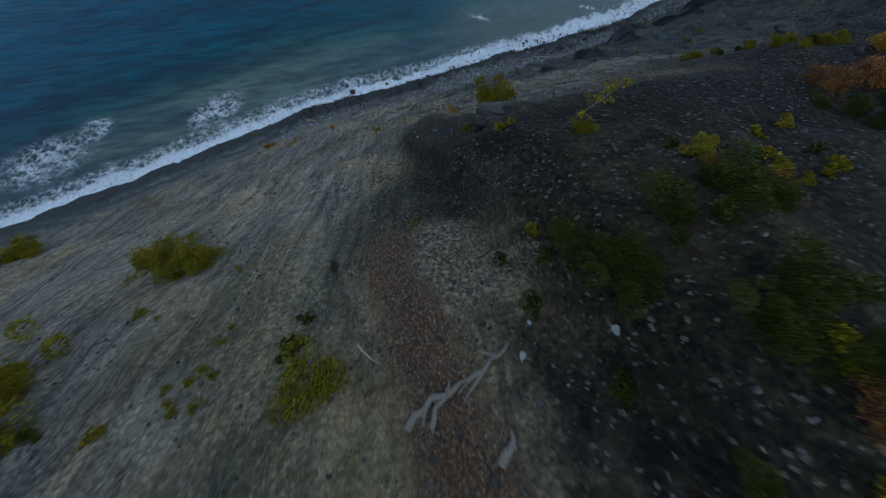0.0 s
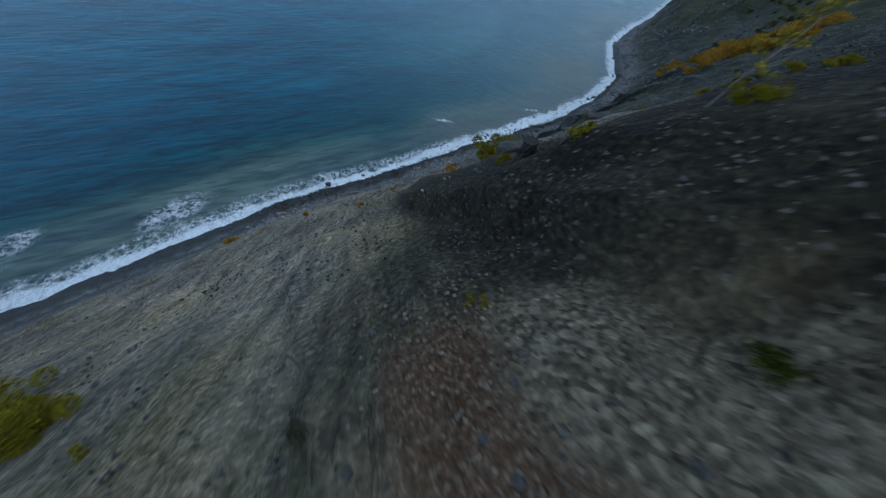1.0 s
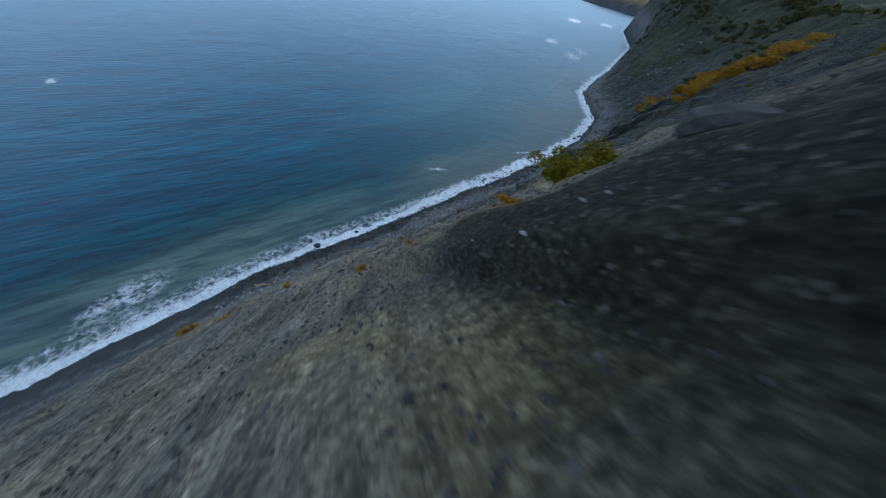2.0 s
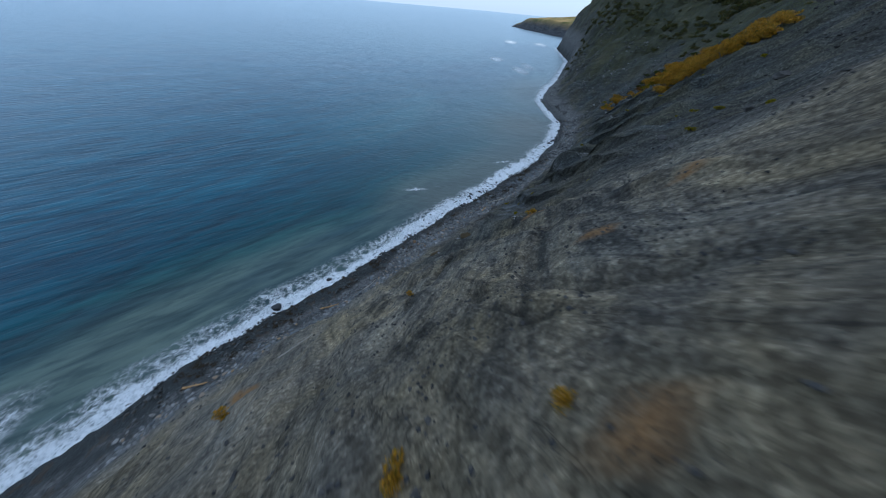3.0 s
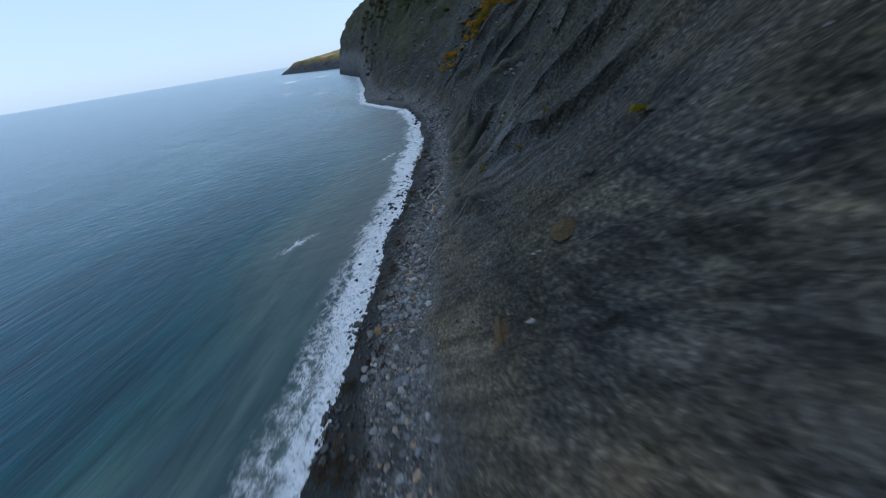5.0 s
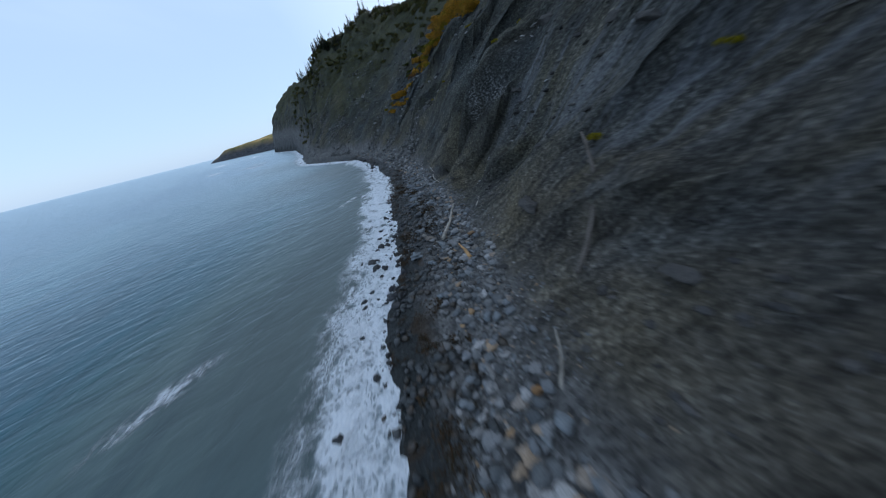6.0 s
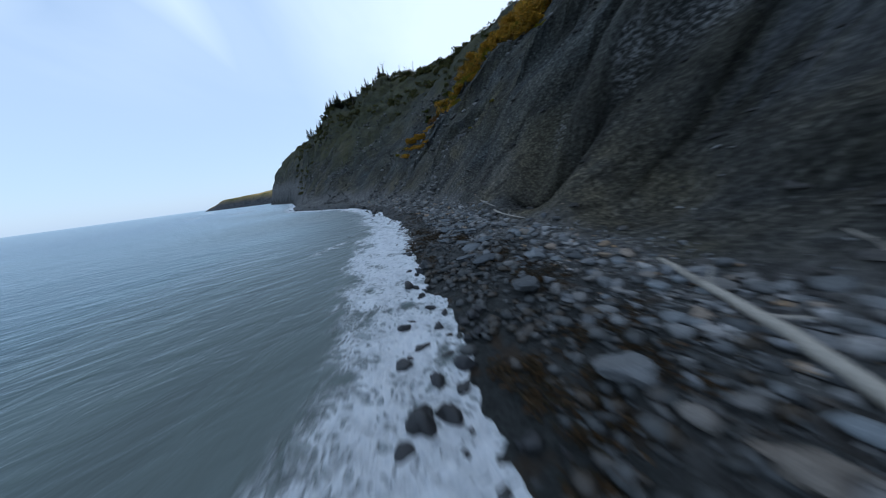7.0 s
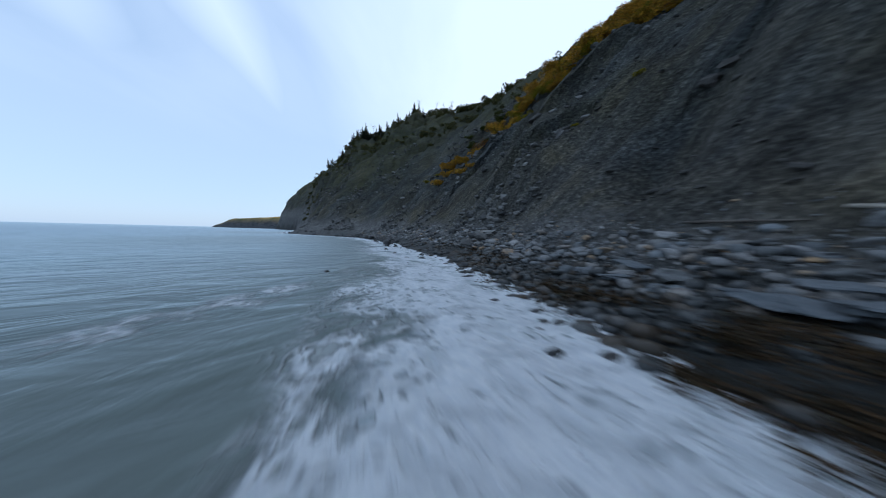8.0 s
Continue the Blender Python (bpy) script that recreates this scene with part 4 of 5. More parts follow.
def many_stones(name, x, y, size, flat, base, angular, material, seed, label, category, sink=0.25, smooth_faces=False):
    rng = np.random.RandomState(seed)
    kinds = [stone_shape(rng, base, angular) for _ in range(9)]
    z = height(x, y)
    turn = tumbled(rng, len(x))
    which = rng.randint(0, 9, len(x))
    scale = np.stack([size * (0.8 + 0.6 * rng.rand(len(x))), size * (0.7 + 0.4 * rng.rand(len(x))), size * flat * (0.7 + 0.6 * rng.rand(len(x)))], 1)
    shape = np.stack([k[0] for k in kinds])[which]
    v = np.einsum("nij,nkj->nki", turn, shape * scale[:, None, :])
    v += np.stack([x, y, z + size * flat * sink], 1)[:, None, :]
    nv = shape.shape[1]
    f = (kinds[0][1][None] + (np.arange(len(x)) * nv)[:, None, None]).reshape(-1, 3)
    return tagged(new(name, array_mesh(name, v.reshape(-1, 3), f, material, smooth_faces)), label, category, kind="stuff")


def shore_x(y):
    return np.interp(y, SHORE[:, 1], SHORE[:, 0])


def scatter_slope():
    rng = np.random.RandomState(5)
    n = 26000
    y = rng.uniform(-112, 62, n)
    x = shore_x(y) + 6 + 52 * rng.rand(n) ** 1.15
    thick = layered(x, y, 9, 3, 301)
    keep = (rng.rand(n) < smooth(-0.25, 0.3, thick) * 0.9 + 0.1) & (x < 72) & ~((x > 54) & (y > -58) & (rng.rand(n) < 0.75)) & ~((y < -62) & (rng.rand(n) < 0.5))
    x, y = x[keep], y[keep]
    size = 0.08 + np.where(y < -36, 0.14, 0.5) * rng.rand(len(x)) ** 5 + 0.11 * rng.rand(len(x))
    # finer chips where the slope steepens under the brow
    m = 12000
    y2 = rng.uniform(-78, -44, m)
    x2 = rng.uniform(40, 73, m)
    keep = (rng.rand(m) < smooth(-0.35, 0.2, layered(x2, y2, 3, 3, 302))) & ~((x2 > 54) & (y2 > -58) & (rng.rand(m) < 0.6))
    x, y, size = np.concatenate([x, x2[keep]]), np.concatenate([y, y2[keep]]), np.concatenate([size, (0.04 + 0.16 * rng.rand(m) ** 3)[keep]])
    return many_stones("scree", x, y, size, 0.45, BALL_1, 0.9, M_SCREE, 6, "loose angular grey shale chips strewn over the slope", "scree")


def scatter_gravel():
    """Pale splinters on and beside the worn path at the start of the slope."""
    rng = np.random.RandomState(25)
    n = 15000
    x, y = rng.uniform(59.5, 70, n), rng.uniform(-64, -53, n)
    keep = rng.rand(n) < (0.15 + 0.85 * smooth(-0.3, 0.3, layered(x, y, 2.5, 3, 341))) * smooth(-63.5, -61, y) * (0.1 + 0.9 * smooth(-56.8, -57.6, y + 1.4 * smooth(64.5, 66.5, x)))
    x, y = x[keep], y[keep]
    size = 0.02 + 0.1 * rng.rand(len(x)) ** 3
    return many_stones("gravel", x, y, size, 0.5, BALL_1, 1.0, M_TAN, 26, "tan and brown shale splinters on the worn path", "gravel", 0.2)


def scatter_beach():
    rng = np.random.RandomState(7)
    n = 15000
    y = rng.uniform(-80, 62, n)
    across = 0.6 + (6.4 + 2.2 * smooth(-42, -48, y)) * rng.rand(n) ** 0.9
    x = shore_x(y) + across
    shift = 0.7 + 1.5 * smooth(-34, -26, y) * smooth(30, 15, y) + 2.2 * smooth(-42, -48, y)
    keep = rng.rand(n) < smooth(0.4, 2.2, across - shift) * smooth(7.4, 4.8, across - 2.2 * smooth(-42, -48, y)) * smooth(-0.55, 0.05, layered(x, y, 6, 3, 311)) * (0.45 + 0.55 * smooth(-55, -38, y))
    x, y = x[keep], y[keep]
    thin = rng.rand(len(x)) < 1 - 0.92 * smooth(-14, -7, y) * smooth(5.6, 4.4, x - shore_x(y)) * smooth(14, 9, y)
    x, y = x[thin], y[thin]
    size = 0.1 + 0.55 * rng.rand(len(x)) ** 2.4
    return many_stones("beach_cobbles", x, y, size, 0.46, BALL_1 if len(x) > 9000 else BALL_2, 1.0, M_COBBLES, 8, "rounded grey and tan beach cobbles lying loose", "cobbles", 0.2, True)


def scatter_pebbles():
    """Smaller stones between the cobbles."""
    rng = np.random.RandomState(15)
    n = 26000
    y = rng.uniform(-66, 24, n)
    across = 0.8 + 7.0 * rng.rand(n)
    x = shore_x(y) + across
    shift = 0.9 + 1.6 * smooth(-34, -26, y) + 2.0 * smooth(-42, -48, y)
    keep = rng.rand(n) < smooth(0.3, 1.4, across - shift) * smooth(8.0, 5.5, across) * smooth(-0.5, 0.2, layered(x, y, 5, 3, 331))
    x, y = x[keep], y[keep]
    size = 0.05 + 0.16 * rng.rand(len(x)) ** 2
    return many_stones("pebbles", x, y, size, 0.5, BALL_1, 0.8, M_COBBLES, 16, "small grey and brown pebbles between the beach cobbles", "pebbles", 0.2, True)


def scatter_wet():
    rng = np.random.RandomState(9)
    n = 14000
    y = rng.uniform(-80, 62, n)
    across = rng.uniform(-1.2, 2.8, n) + 2.4 * rng.rand(n) * smooth(-34, -26, y) + 0.9 * smooth(-42, -48, y)
    x = shore_x(y) + across
    keep = rng.rand(n) < smooth(-0.35, 0.25, layered(x, y, 4, 3, 321)) * (1 - 0.75 * smooth(-28, -34, y) * smooth(0.0, 0.6, across))
    x, y = x[keep], y[keep]
    size = 0.12 + 0.42 * rng.rand(len(x)) ** 2.4
    return many_stones("wet_cobbles", x, y, size, 0.6, BALL_1, 0.8, M_WET_CHIPS, 10, "dark wet cobbles at the water's edge", "cobbles", 0.2, True)


def scatter_talus():
    """Broken blocks below the far cliff."""
    rng = np.random.RandomState(27)
    n = 13000
    y = rng.uniform(18, 150, n)
    across = 3.0 + 26 * rng.rand(n) ** 1.5
    turn = np.interp(y, (18, 60, 150), (0.35, 0.9, 0.85))
    x = shore_x(y) + across * np.cos(turn)
    y = y + across * np.sin(turn)
    d, _ = shore_frame(x, y)
    keep = (d > 2.5) & (d < 30) & (rng.rand(n) < smooth(-0.3, 0.2, layered(x, y, 11, 3, 351)))
    x, y = x[keep], y[keep]
    size = 0.22 + 0.95 * rng.rand(len(x)) ** 3.5
    return many_stones("talus", x, y, size, 0.55, BALL_1, 1.0, M_TALUS, 28, "broken grey rock blocks piled below the cliff", "talus")


talus = scatter_talus()
scree, gravel_bits, beach_cobbles, pebbles, wet_cobbles = scatter_slope(), scatter_gravel(), scatter_beach(), scatter_pebbles(), scatter_wet()


# ---- single stones ----
def lift(x, y):
    return float(height(np.array([x]), np.array([y]))[0])


def stone_meshes(name, count, base, angular, material, seed, flat=0.7):
    rng = np.random.RandomState(seed)
    out = []
    for _ in range(count):
        v, f = stone_shape(rng, base, angular)
        v = v * np.array((1.15, 0.9, flat))
        out.append(array_mesh(name, v, f, material, angular < 0.7))
    return out


def set_stone(name, me, x, y, size, turn, sink=0.12, lean=0.0, label="", category="", group="", over_water=False):
    ob = new(name, me)
    z = max(lift(x, y), -0.12 if over_water else -9)
    ob.matrix_world = pose(x, y, z + size * (0.33 - sink), lean, lean * 0.5, turn) @ Matrix.Diagonal((size, size, size, 1))
    return tagged(ob, label, category, group)


def build_boulders():
    rng = np.random.RandomState(21)
    wet = stone_meshes("boulder", 9, BALL_3, 0.69, M_WET, 22, 0.75)
    spots = [(2.0, 5.6, 0.4), (1.3, 6.6, 0.35), (2.35, 3.6, 0.45), (1.7, 4.6, 0.3), (5.0, -9.8, 0.5), (4.7, -8.3, 0.45), (5.2, -8.9, 0.4), (4.5, -10.8, 0.55), (5.6, -12.6, 0.5), (4.9, -12.2, 0.6), (4.3, -7.2, 0.45), (4.6, -6.4, 0.4), (5.13, -13.3, 0.7), (4.34, -14.0, 0.6), (4.3, -16.3, 0.85), (4.75, -16.0, 0.6), (3.4, -16.2, 0.65), (5.0, -17.2, 0.85), (5.74, -17.5, 0.75), (3.96, -9.2, 0.5), (3.9, -6.1, 0.45), (6.25, -10.6, 0.5), (5.5, -11.6, 0.4), (5.4, -15.2, 0.4), (5.9, -15.9, 0.35), (3.95, -3.9, 0.6), (3.1, -0.25, 0.5), (4.1, -2.2, 0.35), (2.6, 4.3, 0.35), (3.8, -9.7, 0.8), (3.58, -5.9, 0.75), (3.35, -3.6, 0.42), (4.4, -3.4, 0.75), (4.0, -11.6, 0.7), (4.6, -13.4, 0.9), (1.6, 3.7, 0.36),
             (-4.5, 10.2, 0.5), (-0.2, 8.1, 0.4), (-0.8, 7.8, 0.35), (-3.5, 19.6, 0.5), (13.0, -63.5, 1.7), (12.0, -55.2, 0.9), (0.6, 5.2, 0.35), (0.9, 4.4, 0.3)]
    for _ in range(150):
        y = rng.uniform(-40, 30) if rng.rand() < 0.6 else rng.uniform(-26, -9)
        x = float(shore_x(y)) - rng.uniform(-0.6, 2.9)
        if (-5 < y < 5 and abs(x) < 3.2) or -8.5 < y < -4.5:
            continue
        spots.append((x, y, 0.2 + 0.5 * rng.rand() ** 2.2))
    for _ in range(60):
        y = rng.uniform(28, 105)
        spots.append((float(shore_x(y)) + rng.uniform(-2.5, 2.5), y, 0.4 + 1.0 * rng.rand() ** 2))
    for x, y, size in spots:
        size *= 0.8
        set_stone("boulder", wet[rng.randint(9)], x, y, size, rng.rand() * 360, 0.1, rng.normal() * 8,
                  "dark wet boulder washed by white surf", "boulder", "boulders in the surf", True)


build_boulders()


def build_big_beach_stones():
    rng = np.random.RandomState(31)
    dry = stone_meshes("beach_stone", 8, BALL_3, 0.9, M_COBBLE, 32, 0.6)
    for _ in range(34):
        y = rng.uniform(-45, 30)
        x = float(shore_x(y)) + rng.uniform(2.6, 6.4)
        set_stone("beach_stone", dry[rng.randint(8)], x, y, 0.4 + 0.45 * rng.rand() ** 2, rng.rand() * 360, 0.12, rng.normal() * 7,
                  "large smooth grey stone among the beach cobbles", "stone", "large stones on the beach")
    for x, y, size in ((8.2, -9.3, 0.9), (9.6, -15.5, 0.8), (7.6, 7.2, 0.7), (5.9, 6.9, 0.8), (5.3, 7.9, 0.6), (8.6, -13.6, 0.9), (8.4, -17.5, 1.0)):
        set_stone("beach_stone", dry[rng.randint(8)], x, y, size, rng.rand() * 360, 0.1, 4,
                  "large smooth grey stone among the beach cobbles", "stone", "large stones on the beach")
    slabs = stone_meshes("flat_stone", 5, BALL_3, 1.0, M_SLAB, 34, 0.26)
    for x, y, size in ((5.1, 7.6, 0.9), (5.3, 6.3, 0.8), (5.7, 4.4, 1.1), (7.15, -3.0, 1.1), (5.6, 0.5, 0.8), (6.4, 3.7, 0.9), (6.9, 2.3, 0.8), (6.3, 5.5, 0.9), (7.1, 4.7, 1.0), (6.0, 2.7, 0.8),
                       (6.7, -1.2, 0.9), (6.2, 1.0, 0.7), (7.5, 0.7, 1.1), (8.0, -2.1, 1.0), (6.6, -4.5, 0.9), (7.4, -5.7, 1.1), (8.7, -6.6, 0.9), (4.9, 9.4, 0.8), (6.0, 8.4, 1.0)):
        set_stone("flat_stone", slabs[rng.randint(5)], x, y, size, rng.rand() * 360, 0.24, rng.normal() * 4,
                  "flat blue-grey stone bedded in the wet beach", "stone", "flat stones on the beach")
    ochre = stone_meshes("ochre_stone", 3, BALL_3, 0.7, M_OCHRE, 33, 0.6)
    for x, y, size in ((12.3, -38.4, 0.75), (15.2, -38.0, 0.5), (14.6, -35.2, 0.45), (13.0, -17.7, 0.5), (7.6, 7.0, 0.55), (13.9, -30.0, 0.4)):
        set_stone("ochre_stone", ochre[rng.randint(3)], x, y, size, rng.rand() * 360, 0.1, 6, "rust-orange stone lying on the grey beach", "stone", "orange stones")


build_big_beach_stones()


def build_slope_stones():
    rng = np.random.RandomState(41)
    pale = stone_meshes("pale_rock", 6, BALL_2, 1.0, M_PALE, 42, 0.4)
    for x, y, n, spread, size in ((21.2, 12.5, 9, 1.5, 0.9), (22.1, -3.8, 8, 0.8, 0.55), (20.6, -2.6, 9, 0.7, 0.5), (19.5, -1.6, 9, 0.7, 0.45), (18.6, -1.5, 8, 0.7, 0.4),
                                  (33.4, -37.3, 8, 0.9, 0.4), (32.3, -38.3, 6, 0.7, 0.35), (16.6, 2.3, 5, 0.5, 0.35), (24.0, -38.6, 2, 0.2, 0.4), (23.9, -41.8, 2, 0.2, 0.4),
                                  (31.2, -52.5, 2, 0.3, 0.5), (67.2, -60.2, 8, 0.5, 0.12), (67.0, -58.1, 2, 0.1, 0.28), (66.62, -56.28, 1, 0.02, 0.45), (66.4, -60.6, 12, 0.7, 0.07), (66.8, -60.0, 14, 1.0, 0.08),
                                  (66.0, -57.2, 2, 0.3, 0.3), (20.0, -10.6, 6, 1.2, 0.5), (15.1, -7.9, 5, 1.0, 0.35), (52.9, -57.1, 4, 1.2, 0.2), (9.0, 24.0, 6, 2.0, 0.4)):
        for _ in range(n):
            set_stone("pale_rock", pale[rng.randint(6)], x + rng.normal() * spread, y + rng.normal() * spread * 0.6, size * (0.3 + 0.7 * rng.rand()), rng.uniform(-40, 40), 0.1,
                      rng.normal() * 12, "pale weathered rock sticking out of dark shale", "rock", "pale rocks on the slope")
    tan = stone_meshes("tan_boulder", 2, BALL_3, 0.8, M_CLOD, 43, 0.75)
    set_stone("tan_boulder", tan[0], 25.3, -38.5, 1.3, 30, 0.2, 10, "tan boulder half sunk in the shale slope", "boulder")
    clod = set_stone("clay_clod", tan[1], 22.3, -41.6, 2.3, 100, 0.12, 8, "overhanging clod of ochre clay on the slope", "clod")
    clod.scale = (1.6, 0.5, 0.42)
    dark = stone_meshes("outcrop", 5, BALL_3, 1.0, M_SCREE, 44, 0.7)
    set_stone("outcrop", dark[0], 53.7, -52.9, 1.7, 20, 0.1, 10, "dark angular rock jutting from the slope", "outcrop", "rock outcrops")
    for _ in range(80):
        y = rng.uniform(-75, 45)
        x = float(shore_x(y)) + rng.uniform(8, 44)
        if y < -38:
            continue
        set_stone("outcrop", dark[rng.randint(5)], x, y, 0.5 + 1.3 * rng.rand() ** 2, rng.uniform(60, 130), 0.22, rng.normal() * 14,
                  "dark angular rock jutting from the slope", "outcrop", "rock outcrops")


build_slope_stones()


# ---- driftwood ----
def tube(bm, points, radii, sides=8, knots=0.0, rng=None):
    """A closed round bar along points, with uneven rings."""
    rings = []
    for i, (p, r) in enumerate(zip(points, radii)):
        a, b = points[max(i - 1, 0)], points[min(i + 1, len(points) - 1)]
        turn = (Vector(b) - Vector(a)).to_track_quat("Z", "Y").to_matrix()
        ring = []
        for k in range(sides):
            w = r * (1 + (knots * (rng.rand() - 0.5) if rng else 0))
            ring.append(bm.verts.new(Vector(p) + turn @ Vector((w * math.cos(2 * math.pi * k / sides), w * math.sin(2 * math.pi * k / sides), 0))))
        rings.append(ring)
    for lo, hi in zip(rings[:-1], rings[1:]):
        for k in range(sides):
            bm.faces.new((lo[k], lo[(k + 1) % sides], hi[(k + 1) % sides], hi[k]))
    bm.faces.new(rings[0][::-1])
    bm.faces.new(rings[-1])
    return bm


def driftwood(name, a, b, thick, material, label, seed, stubs=2, bow=0.1, rest=0.0):
    """A worn log between two places on the ground."""
    rng = np.random.RandomState(seed)
    (x0, y0), (x1, y1) = a, b
    n = 12
    t = np.linspace(0, 1, n)
    side = Vector((y1 - y0, x0 - x1, 0)).normalized()
    length = math.hypot(x1 - x0, y1 - y0)
    xs, ys = x0 + (x1 - x0) * t, y0 + (y1 - y0) * t
    base = np.polyval(np.polyfit(t, height(xs, ys), 1), t) + np.max(height(xs, ys) - np.polyval(np.polyfit(t, height(xs, ys), 1), t)) * 0.6
    root = new(name)
    root.location = (x0, y0, float(base[0]))
    points, radii = [], []
    for i in range(n):
        off = side * (bow * length * math.sin(math.pi * t[i]) * 0.5 + rng.normal() * thick * 0.12)
        r = thick * (1.0 - 0.55 * t[i]) * (0.94 + 0.12 * rng.rand())
        points.append(Vector((xs[i] - x0, ys[i] - y0, base[i] - base[0] + thick * 0.8 + rest)) + off)
        radii.append(r * (0.7 if i in (0, n - 1) else 1))
    part("trunk", tube(bmesh.new(), points, radii, 10, 0.22, rng), material, root, smooth_faces=True)
    for _ in range(stubs):
        i = rng.randint(3, n - 2)
        w = Vector((rng.normal(), rng.normal(), abs(rng.normal()) * 0.6 + 0.2)).normalized() * thick * rng.uniform(2.5, 6)
        part("branch_stub", tube(bmesh.new(), [points[i], points[i] + w * 0.5, points[i] + w + Vector((0, 0, thick * 0.4))], [radii[i] * 0.45, radii[i] * 0.35, radii[i] * 0.15], 6, 0.2, rng), material, root)
    return tagged(root, label, "driftwood", "driftwood on the beach")


driftwood("driftwood_log", (10.7, -16.6), (11.9, -10.3), 0.17, M_DRIFT, "long bleached driftwood trunk lying across the cobbles", 51, 2, 0.05, 0.06)
driftwood("driftwood_log", (12.55, -20.5), (11.9, -18.4), 0.13, M_FRESH, "short stripped orange log on grey cobbles", 52, 1, 0.03)
driftwood("driftwood_log", (9.7, 3.1), (10.6, -1.6), 0.07, M_DRIFT, "thin pale driftwood pole on the upper beach", 53, 2, 0.12)
driftwood("driftwood_log", (8.2, 9.2), (9.0, 6.6), 0.055, M_BARK, "weathered brown pole lying along the beach", 54, 1, 0.06)
driftwood("driftwood_log", (9.2, 6.2), (9.9, 3.4), 0.06, M_DRIFT, "bleached log at the foot of the cliff", 55, 2, 0.05)
driftwood("driftwood_log", (16.6, -26.8), (19.0, -21.6), 0.14, M_BARK, "dark forked branch stranded below the cliff", 56, 4, 0.2)
driftwood("driftwood_log", (28.7, -63.8), (28.4, -60.6), 0.07, M_DRIFT, "straight pale pole lying on the clay slope", 57, 1, 0.02)
driftwood("driftwood_log", (17.6, -58.4), (18.6, -56.0), 0.12, M_FRESH, "short stripped orange log on grey cobbles", 58, 1, 0.05)
driftwood("driftwood_log", (19.4, -74.4), (20.6, -72.0), 0.14, M_FRESH, "short stripped orange log on grey cobbles", 59, 2, 0.05)
driftwood("driftwood_log", (22.4, -70.5), (24.2, -67.4), 0.06, M_DRIFT, "thin pale driftwood pole on the upper beach", 60, 3, 0.15)
driftwood("driftwood_log", (18.2, -52.0), (17.0, -49.2), 0.08, M_DRIFT, "thin pale driftwood pole on the upper beach", 61, 2, 0.1)
driftwood("driftwood_log", (14.6, -30.2), (15.2, -28.1), 0.06, M_DRIFT, "thin pale driftwood pole on the upper beach", 62, 2, 0.1)
driftwood("driftwood_log", (13.9, -13.5), (14.4, -12.2), 0.05, M_DRIFT, "thin pale driftwood pole on the upper beach", 63, 1, 0.1)
driftwood("driftwood_log", (65.6, -63.0), (66.3, -62.2), 0.035, M_DRIFT, "short bare stick lying on the clay slope", 64, 1, 0.1)


# ---- shrubs, tufts and trees ----
def leaf_cloud(rng, centres, radii, count, length, upward=0.35):
    """Many small bent leaves on the outside of a few lumps: vertices and faces."""
    k = rng.randint(0, len(centres), count)
    n = rng.normal(size=(count, 3))
    n[:, 2] = np.abs(n[:, 2]) * 0.9 - 0.15
    n /= np.linalg.norm(n, axis=1)[:, None]
    p = centres[k] + n * radii[k][:, None] * (0.55 + 0.5 * rng.rand(count))[:, None]
    p[:, 2] = np.maximum(p[:, 2], 0.03)
    way = n + rng.normal(size=(count, 3)) * 0.7
    way[:, 2] += upward
    way /= np.linalg.norm(way, axis=1)[:, None]
    side = np.cross(way, rng.normal(size=(count, 3)))
    side /= np.linalg.norm(side, axis=1)[:, None]
    up = np.cross(side, way)
    size = (length * (0.6 + 0.8 * rng.rand(count)))[:, None]
    v = np.stack([p, p + way * size * 0.5 + side * size * 0.26 + up * size * 0.07, p + way * size, p + way * size * 0.5 - side * size * 0.26 + up * size * 0.07], 1)
    f = np.arange(count * 4).reshape(count, 4)
    return v.reshape(-1, 3), f


def shrub(name, material, seed, label, category="shrub", leaves=4200, length=0.08, tall=0.75, lumps=12, group="shrubs on the slope"):
    rng = np.random.RandomState(seed)
    root = new(name)
    centres = np.stack([rng.normal(size=lumps) * 0.42, rng.normal(size=lumps) * 0.36, (0.2 + 0.5 * rng.rand(lumps)) * tall], 1)
    radii = 0.24 + 0.24 * rng.rand(lumps)
    v, f = leaf_cloud(rng, centres, radii, leaves, length)
    piece("foliage", array_mesh("foliage", v, f, material, False), root)
    for c in centres[:6]:
        bm = tube(bmesh.new(), [Vector((0.06 * c[0], 0.06 * c[1], -0.1)), Vector((c[0] * 0.5, c[1] * 0.5, c[2] * 0.6)), Vector(c)], [0.03, 0.02, 0.008], 5)
        part("stem", bm, M_BARK, root)
    return tagged(root, label, category, group)


